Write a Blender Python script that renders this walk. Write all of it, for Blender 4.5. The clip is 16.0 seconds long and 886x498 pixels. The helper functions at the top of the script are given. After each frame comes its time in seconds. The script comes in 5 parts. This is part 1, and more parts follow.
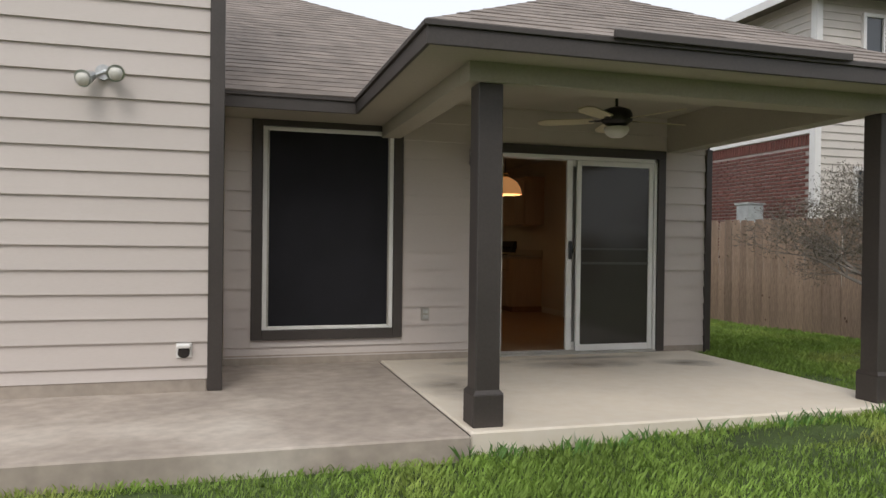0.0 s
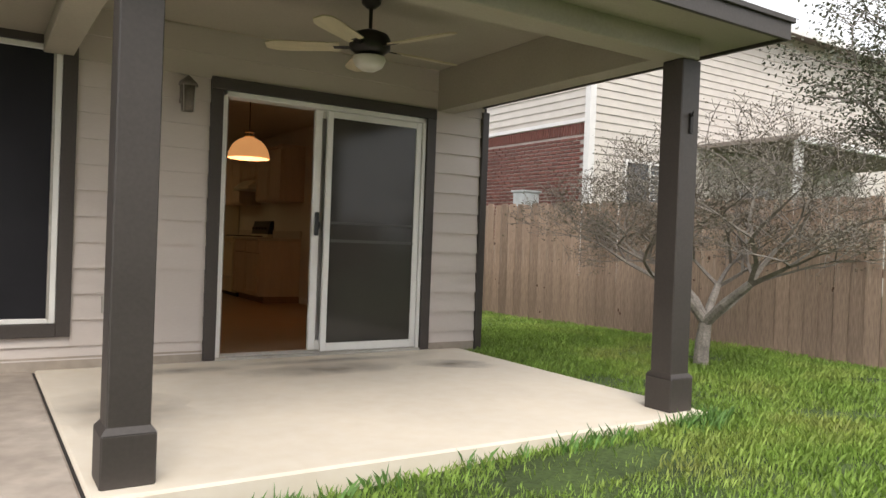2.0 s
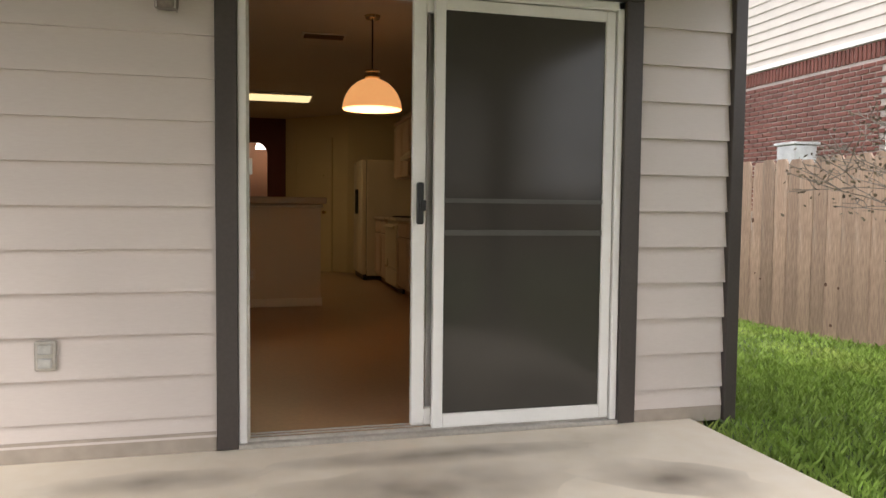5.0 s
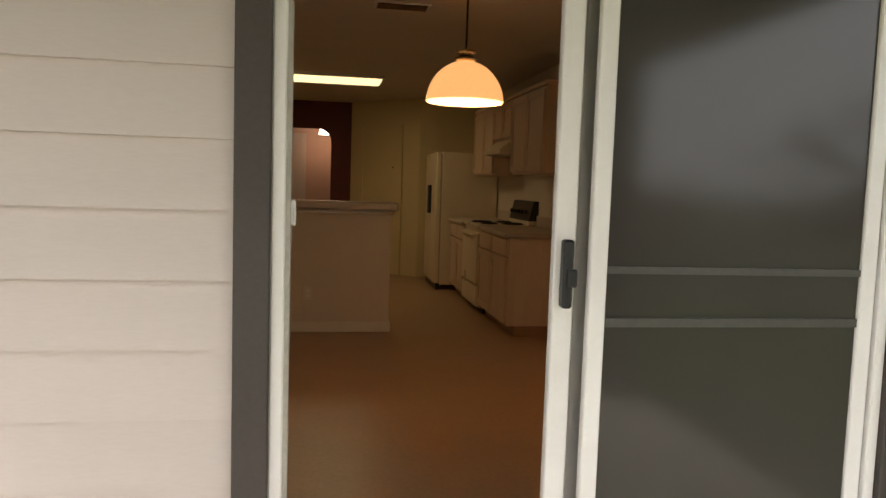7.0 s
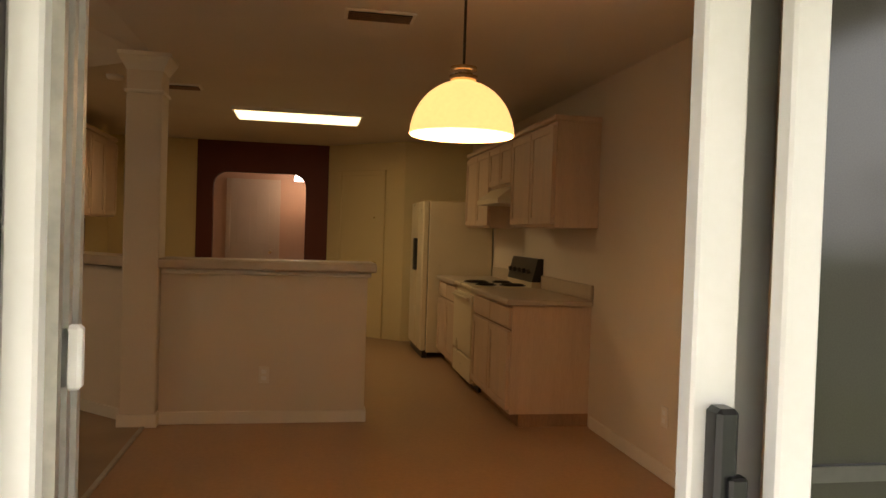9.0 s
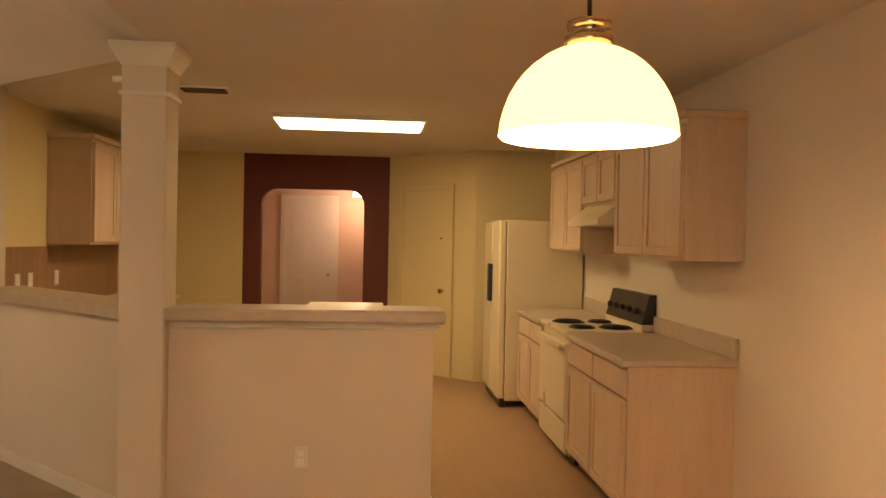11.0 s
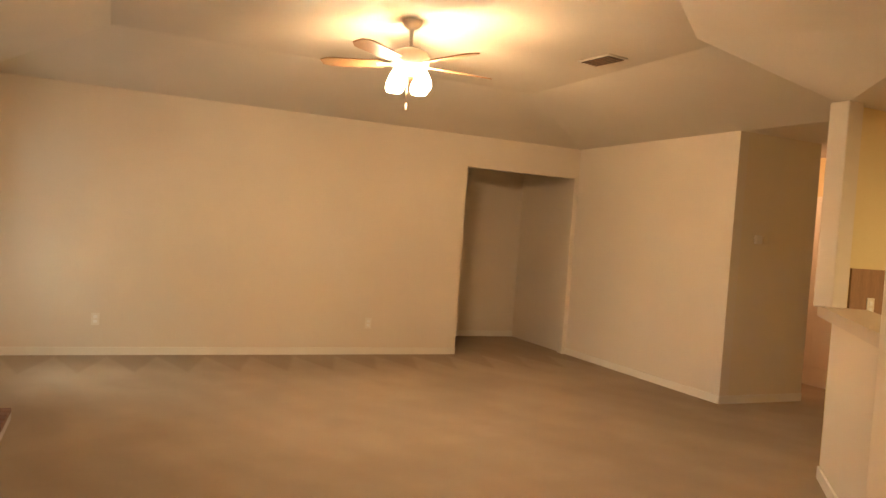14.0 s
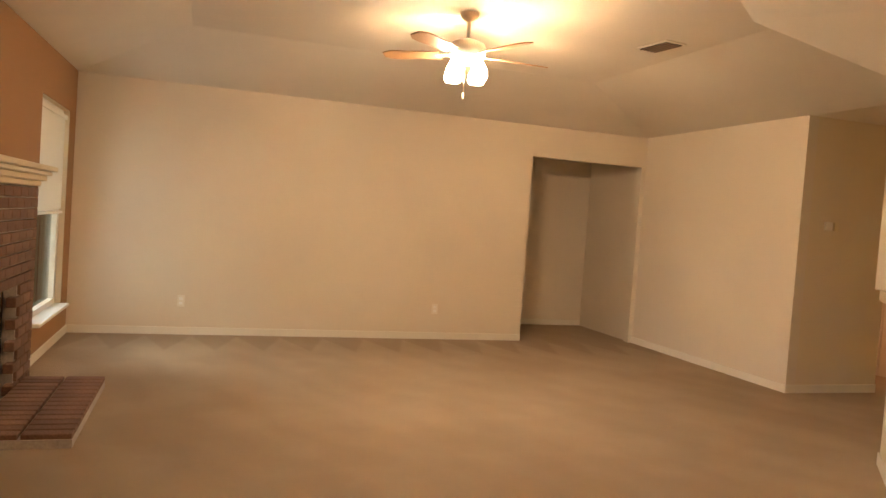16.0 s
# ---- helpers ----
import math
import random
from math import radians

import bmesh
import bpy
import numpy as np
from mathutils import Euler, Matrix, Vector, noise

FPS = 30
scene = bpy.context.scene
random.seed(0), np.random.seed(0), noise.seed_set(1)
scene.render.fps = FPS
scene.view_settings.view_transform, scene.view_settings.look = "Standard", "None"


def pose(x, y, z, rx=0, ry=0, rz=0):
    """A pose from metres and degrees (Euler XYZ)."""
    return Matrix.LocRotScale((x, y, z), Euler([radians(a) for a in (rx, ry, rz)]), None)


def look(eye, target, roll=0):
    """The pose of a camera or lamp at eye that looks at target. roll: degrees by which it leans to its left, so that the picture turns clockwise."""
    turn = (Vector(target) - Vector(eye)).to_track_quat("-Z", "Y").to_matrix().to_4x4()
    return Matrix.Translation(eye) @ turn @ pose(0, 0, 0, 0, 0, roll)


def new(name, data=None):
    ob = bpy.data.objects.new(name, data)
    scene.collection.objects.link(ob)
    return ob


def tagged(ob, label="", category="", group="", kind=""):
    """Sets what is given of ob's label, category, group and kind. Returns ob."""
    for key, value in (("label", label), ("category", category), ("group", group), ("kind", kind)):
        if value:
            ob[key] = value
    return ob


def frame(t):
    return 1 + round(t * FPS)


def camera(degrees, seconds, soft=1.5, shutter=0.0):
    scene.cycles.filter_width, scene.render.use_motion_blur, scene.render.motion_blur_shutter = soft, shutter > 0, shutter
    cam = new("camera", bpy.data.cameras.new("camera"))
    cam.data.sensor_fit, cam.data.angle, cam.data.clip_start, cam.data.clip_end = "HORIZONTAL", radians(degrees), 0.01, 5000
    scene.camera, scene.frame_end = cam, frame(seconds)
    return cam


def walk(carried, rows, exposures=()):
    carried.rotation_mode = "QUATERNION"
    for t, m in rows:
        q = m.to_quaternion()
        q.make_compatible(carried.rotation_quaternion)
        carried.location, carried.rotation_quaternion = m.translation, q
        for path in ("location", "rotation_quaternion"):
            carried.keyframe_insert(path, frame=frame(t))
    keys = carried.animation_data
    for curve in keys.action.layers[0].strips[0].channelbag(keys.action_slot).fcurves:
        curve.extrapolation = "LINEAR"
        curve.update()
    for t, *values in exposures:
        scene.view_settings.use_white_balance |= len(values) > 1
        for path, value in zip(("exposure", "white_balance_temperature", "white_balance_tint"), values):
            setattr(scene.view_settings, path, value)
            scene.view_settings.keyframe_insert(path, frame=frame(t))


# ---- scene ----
cam = camera(62.0, 16.0)
EXPOSURES = [(0, 0.28, 6300, 10), (0.5, 0.62, 6300, 10), (1.5, 0.95, 6450, 10), (3.5, 1.0, 6550, 12), (4.2, 1.08, 6550, 12), (5.2, 1.58, 6500, 12), (7.5, 2.08, 6650, 10), (8.5, 2.5, 6700, 10), (9.2, 2.85, 6800, 10), (11.3, 4.15, 7000, 12), (12.5, 4.1, 6800, 10), (13.0, 4.2, 6900, 10), (13.6, 4.65, 6900, 10), (14.8, 4.72, 6800, 10), (16, 4.8, 6450, 10)]
PATH = [
    (0, (-2.473, -6.882, 1.121), (-1.917, -4.961, 1.105), 0.7),
    (0.5, (-2.287, -6.674, 1.033), (-1.409, -4.878, 1.003), 1.1),
    (1, (-2.081, -6.327, 0.969), (-1.019, -4.632, 0.939), 1.7),
    (1.5, (-1.779, -5.924, 0.944), (-0.681, -4.253, 0.926), 2.0),
    (2, (-1.461, -5.57, 0.96), (-0.386, -3.886, 0.94), 2.2),
    (2.5, (-1.159, -5.235, 0.985), (-0.124, -3.523, 0.943), 2.1),
    (3, (-0.872, -4.977, 0.998), (0.095, -3.228, 0.93), 1.7),
    (3.5, (-0.612, -4.722, 0.995), (0.277, -2.932, 0.91), 1.6),
    (4, (-0.275, -4.243, 0.99), (0.478, -2.392, 0.905), 1.4),
    (4.5, (-0.005, -3.735, 1.005), (0.616, -1.836, 0.912), 0.9),
    (5, (0.155, -3.25, 1.045), (0.652, -1.315, 0.934), 0.6),
    (5.2, (0.211, -3.033, 1.073), (0.653, -1.086, 0.95), 0.5),
    (7.5, (0.208, -1.782, 1.313), (0.541, 0.182, 1.141), 1.9),
    (8, (0.268, -1.605, 1.296), (0.643, 0.354, 1.159), 1.9),
    (8.5, (0.353, -1.173, 1.333), (0.744, 0.786, 1.236), 2.3),
    (9, (0.38, -0.79, 1.36), (0.748, 1.176, 1.318), 1.9),
    (9.2, (0.39, -0.66, 1.37), (0.727, 1.31, 1.377), 1.6),
    (11.3, (0.544, 0.585, 1.515), (0.68, 2.58, 1.489), 0.9),
    (11.5, (0.67, 0.68, 1.499), (0.75, 2.679, 1.474), 0.7),
    (12, (0.818, 1.001, 1.506), (0.545, 2.982, 1.484), 0.9),
    (12.5, (0.909, 1.023, 1.487), (0.144, 2.872, 1.489), 0.5),
    (13, (0.971, 1.235, 1.538), (-0.292, 2.786, 1.518), 1.3),
    (13.5, (1.045, 1.32, 1.54), (-0.589, 2.472, 1.493), 3.3),
    (14, (1.287, 1.298, 1.453), (-0.537, 2.118, 1.402), 4.2),
    (14.5, (1.392, 1.247, 1.411), (-0.494, 1.91, 1.354), 3.9),
    (15, (1.443, 1.291, 1.403), (-0.454, 1.923, 1.336), 4.0),
    (15.5, (1.501, 1.332, 1.385), (-0.397, 1.959, 1.316), 4.1),
    (16, (1.535, 1.373, 1.392), (-0.365, 1.994, 1.312), 4.1),
]
walk(cam, [(t, look(e, g, r)) for t, e, g, r in PATH], exposures=EXPOSURES)

# ---- world and lights ----
world = bpy.data.worlds.new("overcast_sky")
scene.world = world
world.use_nodes = True
wn = world.node_tree
sky = wn.nodes.new("ShaderNodeTexSky")
sky.sky_type, sky.sun_disc = "NISHITA", False
sky.sun_elevation, sky.sun_rotation = radians(50), radians(200)
sky.air_density, sky.dust_density, sky.ozone_density = 1.0, 6.0, 0.6
wmix = wn.nodes.new("ShaderNodeMixRGB")
wmix.inputs[0].default_value = 0.8
wmix.inputs[2].default_value = (9.6, 9.7, 9.9, 1)
wn.links.new(sky.outputs[0], wmix.inputs[1])
wn.links.new(wmix.outputs[0], wn.nodes["Background"].inputs[0])
wn.nodes["Background"].inputs[1].default_value = 0.10

sun_data = bpy.data.lights.new("sun", "SUN")
sun_data.energy, sun_data.angle, sun_data.color = 0.8, radians(25), (1.0, 0.96, 0.9)
sun_ob = new("sun", sun_data)
sun_ob.matrix_world = look((-6, -14, 18), (0, 0, 0))


def point_lamp(name, at, watts, colour, radius):
    data = bpy.data.lights.new(name, "POINT")
    data.energy, data.color, data.shadow_soft_size = watts, colour, radius
    ob = new(name, data)
    ob.location = at
    return ob


WARM = (1.0, 0.63, 0.33)
PX, PY = 1.01, 2.24
FX, FY, FZ = -3.40, 3.06, 2.84
point_lamp("pendant_bulb", (PX, PY, 1.80), 1.35, WARM, 0.06)
for k in range(3):
    a = radians(60 + 120 * k)
    point_lamp("fan_bulb", (FX + 0.13 * math.cos(a), FY + 0.13 * math.sin(a), 2.40), 2.9, WARM, 0.05)
tube = bpy.data.lights.new("kitchen_tube", "AREA")
tube.energy, tube.color, tube.shape, tube.size, tube.size_y = 2.0, (1.0, 0.74, 0.40), "RECTANGLE", 1.1, 0.4
tube_ob = new("kitchen_tube", tube)
tube_ob.location = (0.285, 6.45, 2.40)
sky_in = bpy.data.lights.new("window_daylight", "AREA")
sky_in.energy, sky_in.color, sky_in.shape, sky_in.size, sky_in.size_y = 0.22, (0.80, 0.92, 1.0), "RECTANGLE", 1.05, 1.6
sky_ob = new("window_daylight", sky_in)
sky_ob.matrix_world = look((-5.43, 0.165, 1.25), (-5.0, 3.0, 0.9))
point_lamp("hall_bulb", (0.28, 10.9, 1.98), 0.9, (1.0, 0.50, 0.24), 0.06)
# unseen fill lamp added for the passage's warm glow, without a fixture
point_lamp("passage_fill", (-4.9, 7.7, 2.2), 0.85, (1.0, 0.55, 0.3), 0.08)


# ---- materials ----
def mat(name, colour, rough=0.6, metal=0.0, var=0.12, scale=3.0, fine=60.0, bump=0.1, dist=0.004, stretch=(1, 1, 1),
        second=None, cover=0.5, rand=0.0, emit=0.0, spec=0.5):
    m = bpy.data.materials.new(name)
    m.use_nodes = True
    n, l = m.node_tree.nodes, m.node_tree.links
    b = n["Principled BSDF"]
    co = n.new("ShaderNodeTexCoord")
    mp = n.new("ShaderNodeMapping")
    mp.inputs["Scale"].default_value = stretch
    l.new(co.outputs["Object"], mp.inputs[0])
    big = n.new("ShaderNodeTexNoise")
    big.inputs["Scale"].default_value, big.inputs["Detail"].default_value = scale, 6
    small = n.new("ShaderNodeTexNoise")
    small.inputs["Scale"].default_value, small.inputs["Detail"].default_value = fine, 3
    l.new(mp.outputs[0], big.inputs[0])
    l.new(mp.outputs[0], small.inputs[0])
    ramp = n.new("ShaderNodeValToRGB")
    lo = [max(0, c * (1 - var)) for c in colour]
    hi = [min(1, c * (1 + var)) for c in colour]
    ramp.color_ramp.elements[0].position, ramp.color_ramp.elements[0].color = 0.3, (*lo, 1)
    ramp.color_ramp.elements[1].position, ramp.color_ramp.elements[1].color = 0.7, (*hi, 1)
    l.new(big.outputs[0], ramp.inputs[0])
    out = ramp.outputs[0]
    if second:
        r2 = n.new("ShaderNodeValToRGB")
        r2.color_ramp.elements[0].position, r2.color_ramp.elements[1].position = cover, cover + 0.2
        l.new(big.outputs[0], r2.inputs[0])
        mx = n.new("ShaderNodeMixRGB")
        l.new(r2.outputs[0], mx.inputs[0])
        l.new(out, mx.inputs[1])
        mx.inputs[2].default_value = (*second, 1)
        out = mx.outputs[0]
    gr = n.new("ShaderNodeMixRGB")
    gr.blend_type = "OVERLAY"
    gr.inputs[0].default_value = min(1, var * 2)
    l.new(out, gr.inputs[1])
    l.new(small.outputs[0], gr.inputs[2])
    out = gr.outputs[0]
    if rand:
        oi = n.new("ShaderNodeObjectInfo")
        ge = n.new("ShaderNodeNewGeometry")
        ad = n.new("ShaderNodeMath")
        ad.operation = "ADD"
        l.new(oi.outputs["Random"], ad.inputs[0])
        l.new(ge.outputs["Random Per Island"], ad.inputs[1])
        mr = n.new("ShaderNodeMapRange")
        mr.inputs["From Max"].default_value = 2.0
        mr.inputs["To Min"].default_value, mr.inputs["To Max"].default_value = 1 - rand, 1 + rand
        l.new(ad.outputs[0], mr.inputs[0])
        hs = n.new("ShaderNodeHueSaturation")
        l.new(mr.outputs[0], hs.inputs["Value"])
        l.new(out, hs.inputs["Color"])
        out = hs.outputs[0]
    l.new(out, b.inputs["Base Color"])
    rr = n.new("ShaderNodeMapRange")
    rr.inputs["To Min"].default_value, rr.inputs["To Max"].default_value = max(0.02, rough - 0.08), min(1, rough + 0.08)
    l.new(big.outputs[0], rr.inputs[0])
    l.new(rr.outputs[0], b.inputs["Roughness"])
    b.inputs["Metallic"].default_value = metal
    b.inputs["Specular IOR Level"].default_value = spec
    if bump:
        bp = n.new("ShaderNodeBump")
        bp.inputs["Strength"].default_value, bp.inputs["Distance"].default_value = bump, dist
        l.new(small.outputs[0], bp.inputs["Height"])
        l.new(bp.outputs[0], b.inputs["Normal"])
    if emit:
        l.new(out, b.inputs["Emission Color"])
        b.inputs["Emission Strength"].default_value = emit
    return m


def glass(name, tint=(1, 1, 1), clear=0.9):
    m = bpy.data.materials.new(name)
    m.use_nodes = True
    n, l = m.node_tree.nodes, m.node_tree.links
    n.remove(n["Principled BSDF"])
    tr, gl, mx, fr = (n.new(k) for k in ("ShaderNodeBsdfTransparent", "ShaderNodeBsdfGlossy", "ShaderNodeMixShader", "ShaderNodeFresnel"))
    tr.inputs[0].default_value = (*[c * clear for c in tint], 1)
    gl.inputs["Roughness"].default_value = 0.03
    fr.inputs[0].default_value = 1.5
    l.new(fr.outputs[0], mx.inputs[0])
    l.new(tr.outputs[0], mx.inputs[1])
    l.new(gl.outputs[0], mx.inputs[2])
    l.new(mx.outputs[0], n["Material Output"].inputs[0])
    return m


M_SIDING = mat("siding_paint", (0.56, 0.50, 0.46), 0.55, var=0.03, scale=1.2, fine=90, bump=0.05, stretch=(0.3, 1, 2), rand=0.04)
M_TRIM = mat("brown_trim_paint", (0.052, 0.043, 0.038), 0.5, var=0.12, scale=2, bump=0.1, rand=0.03)
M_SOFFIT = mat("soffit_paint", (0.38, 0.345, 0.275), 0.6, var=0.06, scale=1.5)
M_WHITE = mat("white_vinyl", (0.78, 0.77, 0.74), 0.35, var=0.05, scale=4, bump=0.03)
M_SCREEN = mat("solar_screen_mesh", (0.018, 0.018, 0.021), 0.8, var=0.2, scale=2, fine=400, bump=0.3, spec=0.2)
M_SCREEN2 = mat("door_screen_mesh", (0.052, 0.048, 0.042), 0.09, var=0.12, scale=1.5, fine=500, bump=0.02, spec=0.3)
M_RAILGREY = mat("grey_screen_rail", (0.060, 0.057, 0.050), 0.4, bump=0.02)
M_BLACK = mat("black_plastic", (0.012, 0.012, 0.013), 0.35, bump=0.02)
M_DARKGAP = mat("dark_rubber", (0.03, 0.026, 0.024), 0.8)
M_SLAB = mat("patio_concrete", (0.74, 0.66, 0.545), 0.8, var=0.08, scale=0.9, fine=9, bump=0.08, second=(0.60, 0.53, 0.43), cover=0.6)
M_SLAB2 = mat("weathered_concrete", (0.40, 0.34, 0.285), 0.8, var=0.16, scale=1.1, fine=9, bump=0.08, second=(0.56, 0.50, 0.43), cover=0.52)
M_EDGE = mat("concrete_footing", (0.36, 0.31, 0.26), 0.9, var=0.12, scale=2, fine=14, bump=0.15)
M_STAIN = mat("concrete_stain", (0.20, 0.17, 0.145), 0.85, var=0.2, scale=3)
M_SOIL = mat("lawn_soil", (0.055, 0.085, 0.02), 0.95, var=0.4, scale=2.2, fine=40, bump=0.6, dist=0.02, second=(0.10, 0.085, 0.05), cover=0.66)
M_GRASS = mat("grass_blade", (0.215, 0.325, 0.062), 0.55, var=0.35, scale=0.8, fine=8, bump=0, rand=0.35, second=(0.30, 0.32, 0.09), cover=0.52, spec=0.25)
M_WEED = mat("weed_leaf", (0.12, 0.24, 0.05), 0.6, var=0.2, rand=0.3, bump=0)
M_FENCE = mat("cedar_picket", (0.33, 0.235, 0.175), 0.85, var=0.28, scale=2.0, fine=30, bump=0.5, stretch=(3, 3, 0.35), second=(0.31, 0.265, 0.22), cover=0.52, rand=0.42)
M_KNOT = mat("wood_knot", (0.09, 0.045, 0.025), 0.8)
M_BRICK = mat("red_brick", (0.165, 0.058, 0.044), 0.85, var=0.25, scale=3, fine=70, bump=0.4, rand=0.35)
M_MORTAR = mat("mortar", (0.42, 0.37, 0.34), 0.95, var=0.15)
M_NSIDING = mat("neighbour_siding", (0.60, 0.55, 0.50), 0.6, var=0.05, rand=0.04)
M_NTRIM = mat("neighbour_white_trim", (0.78, 0.76, 0.74), 0.5, var=0.04)
M_SHINGLE = mat("asphalt_shingle", (0.225, 0.19, 0.165), 0.95, var=0.2, scale=4, fine=150, bump=0.5, rand=0.3)
M_BARK = mat("grey_bark", (0.27, 0.24, 0.21), 0.9, var=0.3, scale=8, fine=60, bump=0.6, dist=0.01)
M_TWIG = mat("twig_bark", (0.20, 0.175, 0.15), 0.9, var=0.25, scale=8)
M_DRYLEAF = mat("grey_green_leaf", (0.15, 0.13, 0.095), 0.8, var=0.2, rand=0.4, bump=0)
M_LEAF = mat("green_leaf", (0.12, 0.125, 0.08), 0.7, var=0.2, rand=0.4, bump=0)
M_GALV = mat("galvanised_metal", (0.55, 0.56, 0.56), 0.35, 0.9, var=0.15, scale=8)
M_ALU = mat("dull_aluminium", (0.48, 0.46, 0.42), 0.5, 0.7, var=0.12, scale=6)
M_WALL = mat("cream_wall_paint", (0.66, 0.58, 0.47), 0.75, var=0.035, scale=0.9, fine=130, bump=0.18)
M_YELLOW = mat("pale_yellow_wall_paint", (0.68, 0.56, 0.31), 0.75, var=0.035, scale=0.9, fine=130, bump=0.18)
M_OLIVE = mat("olive_cream_paint", (0.66, 0.57, 0.42), 0.75, var=0.035, scale=0.9, fine=130, bump=0.18)
M_TAN = mat("tan_accent_paint", (0.34, 0.185, 0.085), 0.75, var=0.05, scale=1, fine=130, bump=0.18)
M_RED = mat("oxblood_paint", (0.115, 0.022, 0.014), 0.65, var=0.08, scale=1.2, fine=130, bump=0.18)
M_PINK = mat("hall_paint", (0.68, 0.50, 0.38), 0.75, var=0.03)
M_CEIL = mat("ceiling_texture", (0.66, 0.60, 0.51), 0.9, var=0.04, scale=1.0, fine=90, bump=0.35, dist=0.006)
M_BASE = mat("painted_trim", (0.72, 0.67, 0.58), 0.45, var=0.03)
M_CARPET = mat("beige_carpet", (0.44, 0.345, 0.25), 0.98, var=0.07, scale=1.3, fine=320, bump=0.9, dist=0.012, second=(0.47, 0.375, 0.275), cover=0.5, spec=0.1)
cn, cl = M_CARPET.node_tree.nodes, M_CARPET.node_tree.links
ct, cm_, cw = cn.new("ShaderNodeTexCoord"), cn.new("ShaderNodeMapping"), cn.new("ShaderNodeTexWave")
cm_.inputs["Rotation"].default_value = (0, 0, radians(62))
cw.wave_profile = "TRI"
cw.inputs["Scale"].default_value, cw.inputs["Distortion"].default_value, cw.inputs["Detail Scale"].default_value = 0.8, 5.0, 0.9
cl.new(ct.outputs["Object"], cm_.inputs[0])
cl.new(cm_.outputs[0], cw.inputs[0])
cmx = cn.new("ShaderNodeMixRGB")
cmx.blend_type = "OVERLAY"
cmx.inputs[0].default_value = 0.02
cb = cn["Principled BSDF"]
cl.new(cb.inputs["Base Color"].links[0].from_socket, cmx.inputs[1])
cl.new(cw.outputs["Color"], cmx.inputs[2])
cs = cn.new("ShaderNodeSeparateXYZ")
cl.new(ct.outputs["Object"], cs.inputs[0])


def carpet_math(op, a, b):
    m = cn.new("ShaderNodeMath")
    m.operation = op
    for k, v in enumerate((a, b)):
        if isinstance(v, (int, float)):
            m.inputs[k].default_value = v
        else:
            cl.new(v, m.inputs[k])
    return m.outputs[0]


# pointed vacuum strokes along the far wall
strokes = carpet_math("MULTIPLY", carpet_math("PINGPONG", cs.outputs["Y"], 0.22), 4.5)
reach = carpet_math("MULTIPLY", carpet_math("ADD", cs.outputs["X"], 6.25), 1.35)
edge_ = cn.new("ShaderNodeMapRange")
edge_.interpolation_type = "SMOOTHSTEP"
edge_.inputs["From Min"].default_value, edge_.inputs["From Max"].default_value = -0.12, 0.12
edge_.inputs["To Max"].default_value = 0.32
cl.new(carpet_math("SUBTRACT", strokes, reach), edge_.inputs[0])
cdk = cn.new("ShaderNodeMixRGB")
cdk.inputs[2].default_value = (0.27, 0.20, 0.145, 1)
cl.new(edge_.outputs[0], cdk.inputs[0])
cl.new(cmx.outputs[0], cdk.inputs[1])
cl.new(cdk.outputs[0], cb.inputs["Base Color"])
M_VINYL = mat("vinyl_floor", (0.36, 0.225, 0.13), 0.32, var=0.08, scale=2.5, fine=40, bump=0.05)
M_OAK = mat("pickled_oak", (0.60, 0.445, 0.31), 0.42, var=0.07, scale=3, fine=40, bump=0.12, stretch=(4, 4, 0.4), rand=0.05)
# dark oak parts, and the painted shadow strip under the drawers
M_OAKEDGE = mat("dark_oak_and_gap_shadow", (0.30, 0.17, 0.09), 0.5, var=0.15, stretch=(4, 4, 0.4))
M_LAMINATE = mat("beige_laminate", (0.50, 0.41, 0.31), 0.35, var=0.06, scale=12, fine=200, bump=0.03)
M_ALMOND = mat("almond_enamel", (0.70, 0.60, 0.42), 0.3, var=0.03, bump=0.02)
M_COIL = mat("burner_coil", (0.02, 0.018, 0.017), 0.5, 0.4)
M_CHROME = mat("worn_brass", (0.62, 0.48, 0.28), 0.25, 1.0, var=0.08, scale=8, bump=0.02)
M_HBRICK = mat("hearth_brick", (0.17, 0.095, 0.068), 0.85, var=0.25, scale=5, fine=80, bump=0.4, rand=0.35)
M_FBOX = mat("sooty_firebox", (0.02, 0.017, 0.015), 0.95, var=0.3)
M_MANTEL = mat("mantel_paint", (0.66, 0.55, 0.38), 0.4, var=0.05)
M_BLIND = mat("blind_vinyl", (0.82, 0.81, 0.77), 0.5, var=0.03)
M_SHADE = mat("opal_glass_shade", (1.0, 0.45, 0.16), 0.25, var=0.03, bump=0, emit=0.27)
M_SHADEIN = mat("opal_glass_inside", (1.0, 0.66, 0.30), 0.4, var=0.02, bump=0, emit=0.7)
M_BULB = mat("lit_frosted_glass", (1.0, 0.82, 0.58), 0.4, var=0.02, bump=0, emit=2.5)
M_PANEL = mat("lit_prismatic_panel", (1.0, 0.78, 0.40), 0.5, var=0.02, fine=200, bump=0.1, emit=0.42)
M_HALLGLOW = mat("hall_globe_glass", (1.0, 0.9, 0.85), 0.4, var=0.02, bump=0, emit=1.2)
M_FROST = mat("frosted_glass_bowl", (0.62, 0.60, 0.54), 0.3, var=0.03, bump=0)
M_LANTERN = mat("aged_lantern_metal", (0.17, 0.145, 0.12), 0.5, 0.3, var=0.2, scale=20)
M_BLADE = mat("light_fan_blade", (0.50, 0.44, 0.30), 0.45, var=0.1, scale=3, stretch=(1, 6, 1))
M_BLADEDARK = mat("oak_fan_blade", (0.36, 0.20, 0.09), 0.4, var=0.15, scale=3)
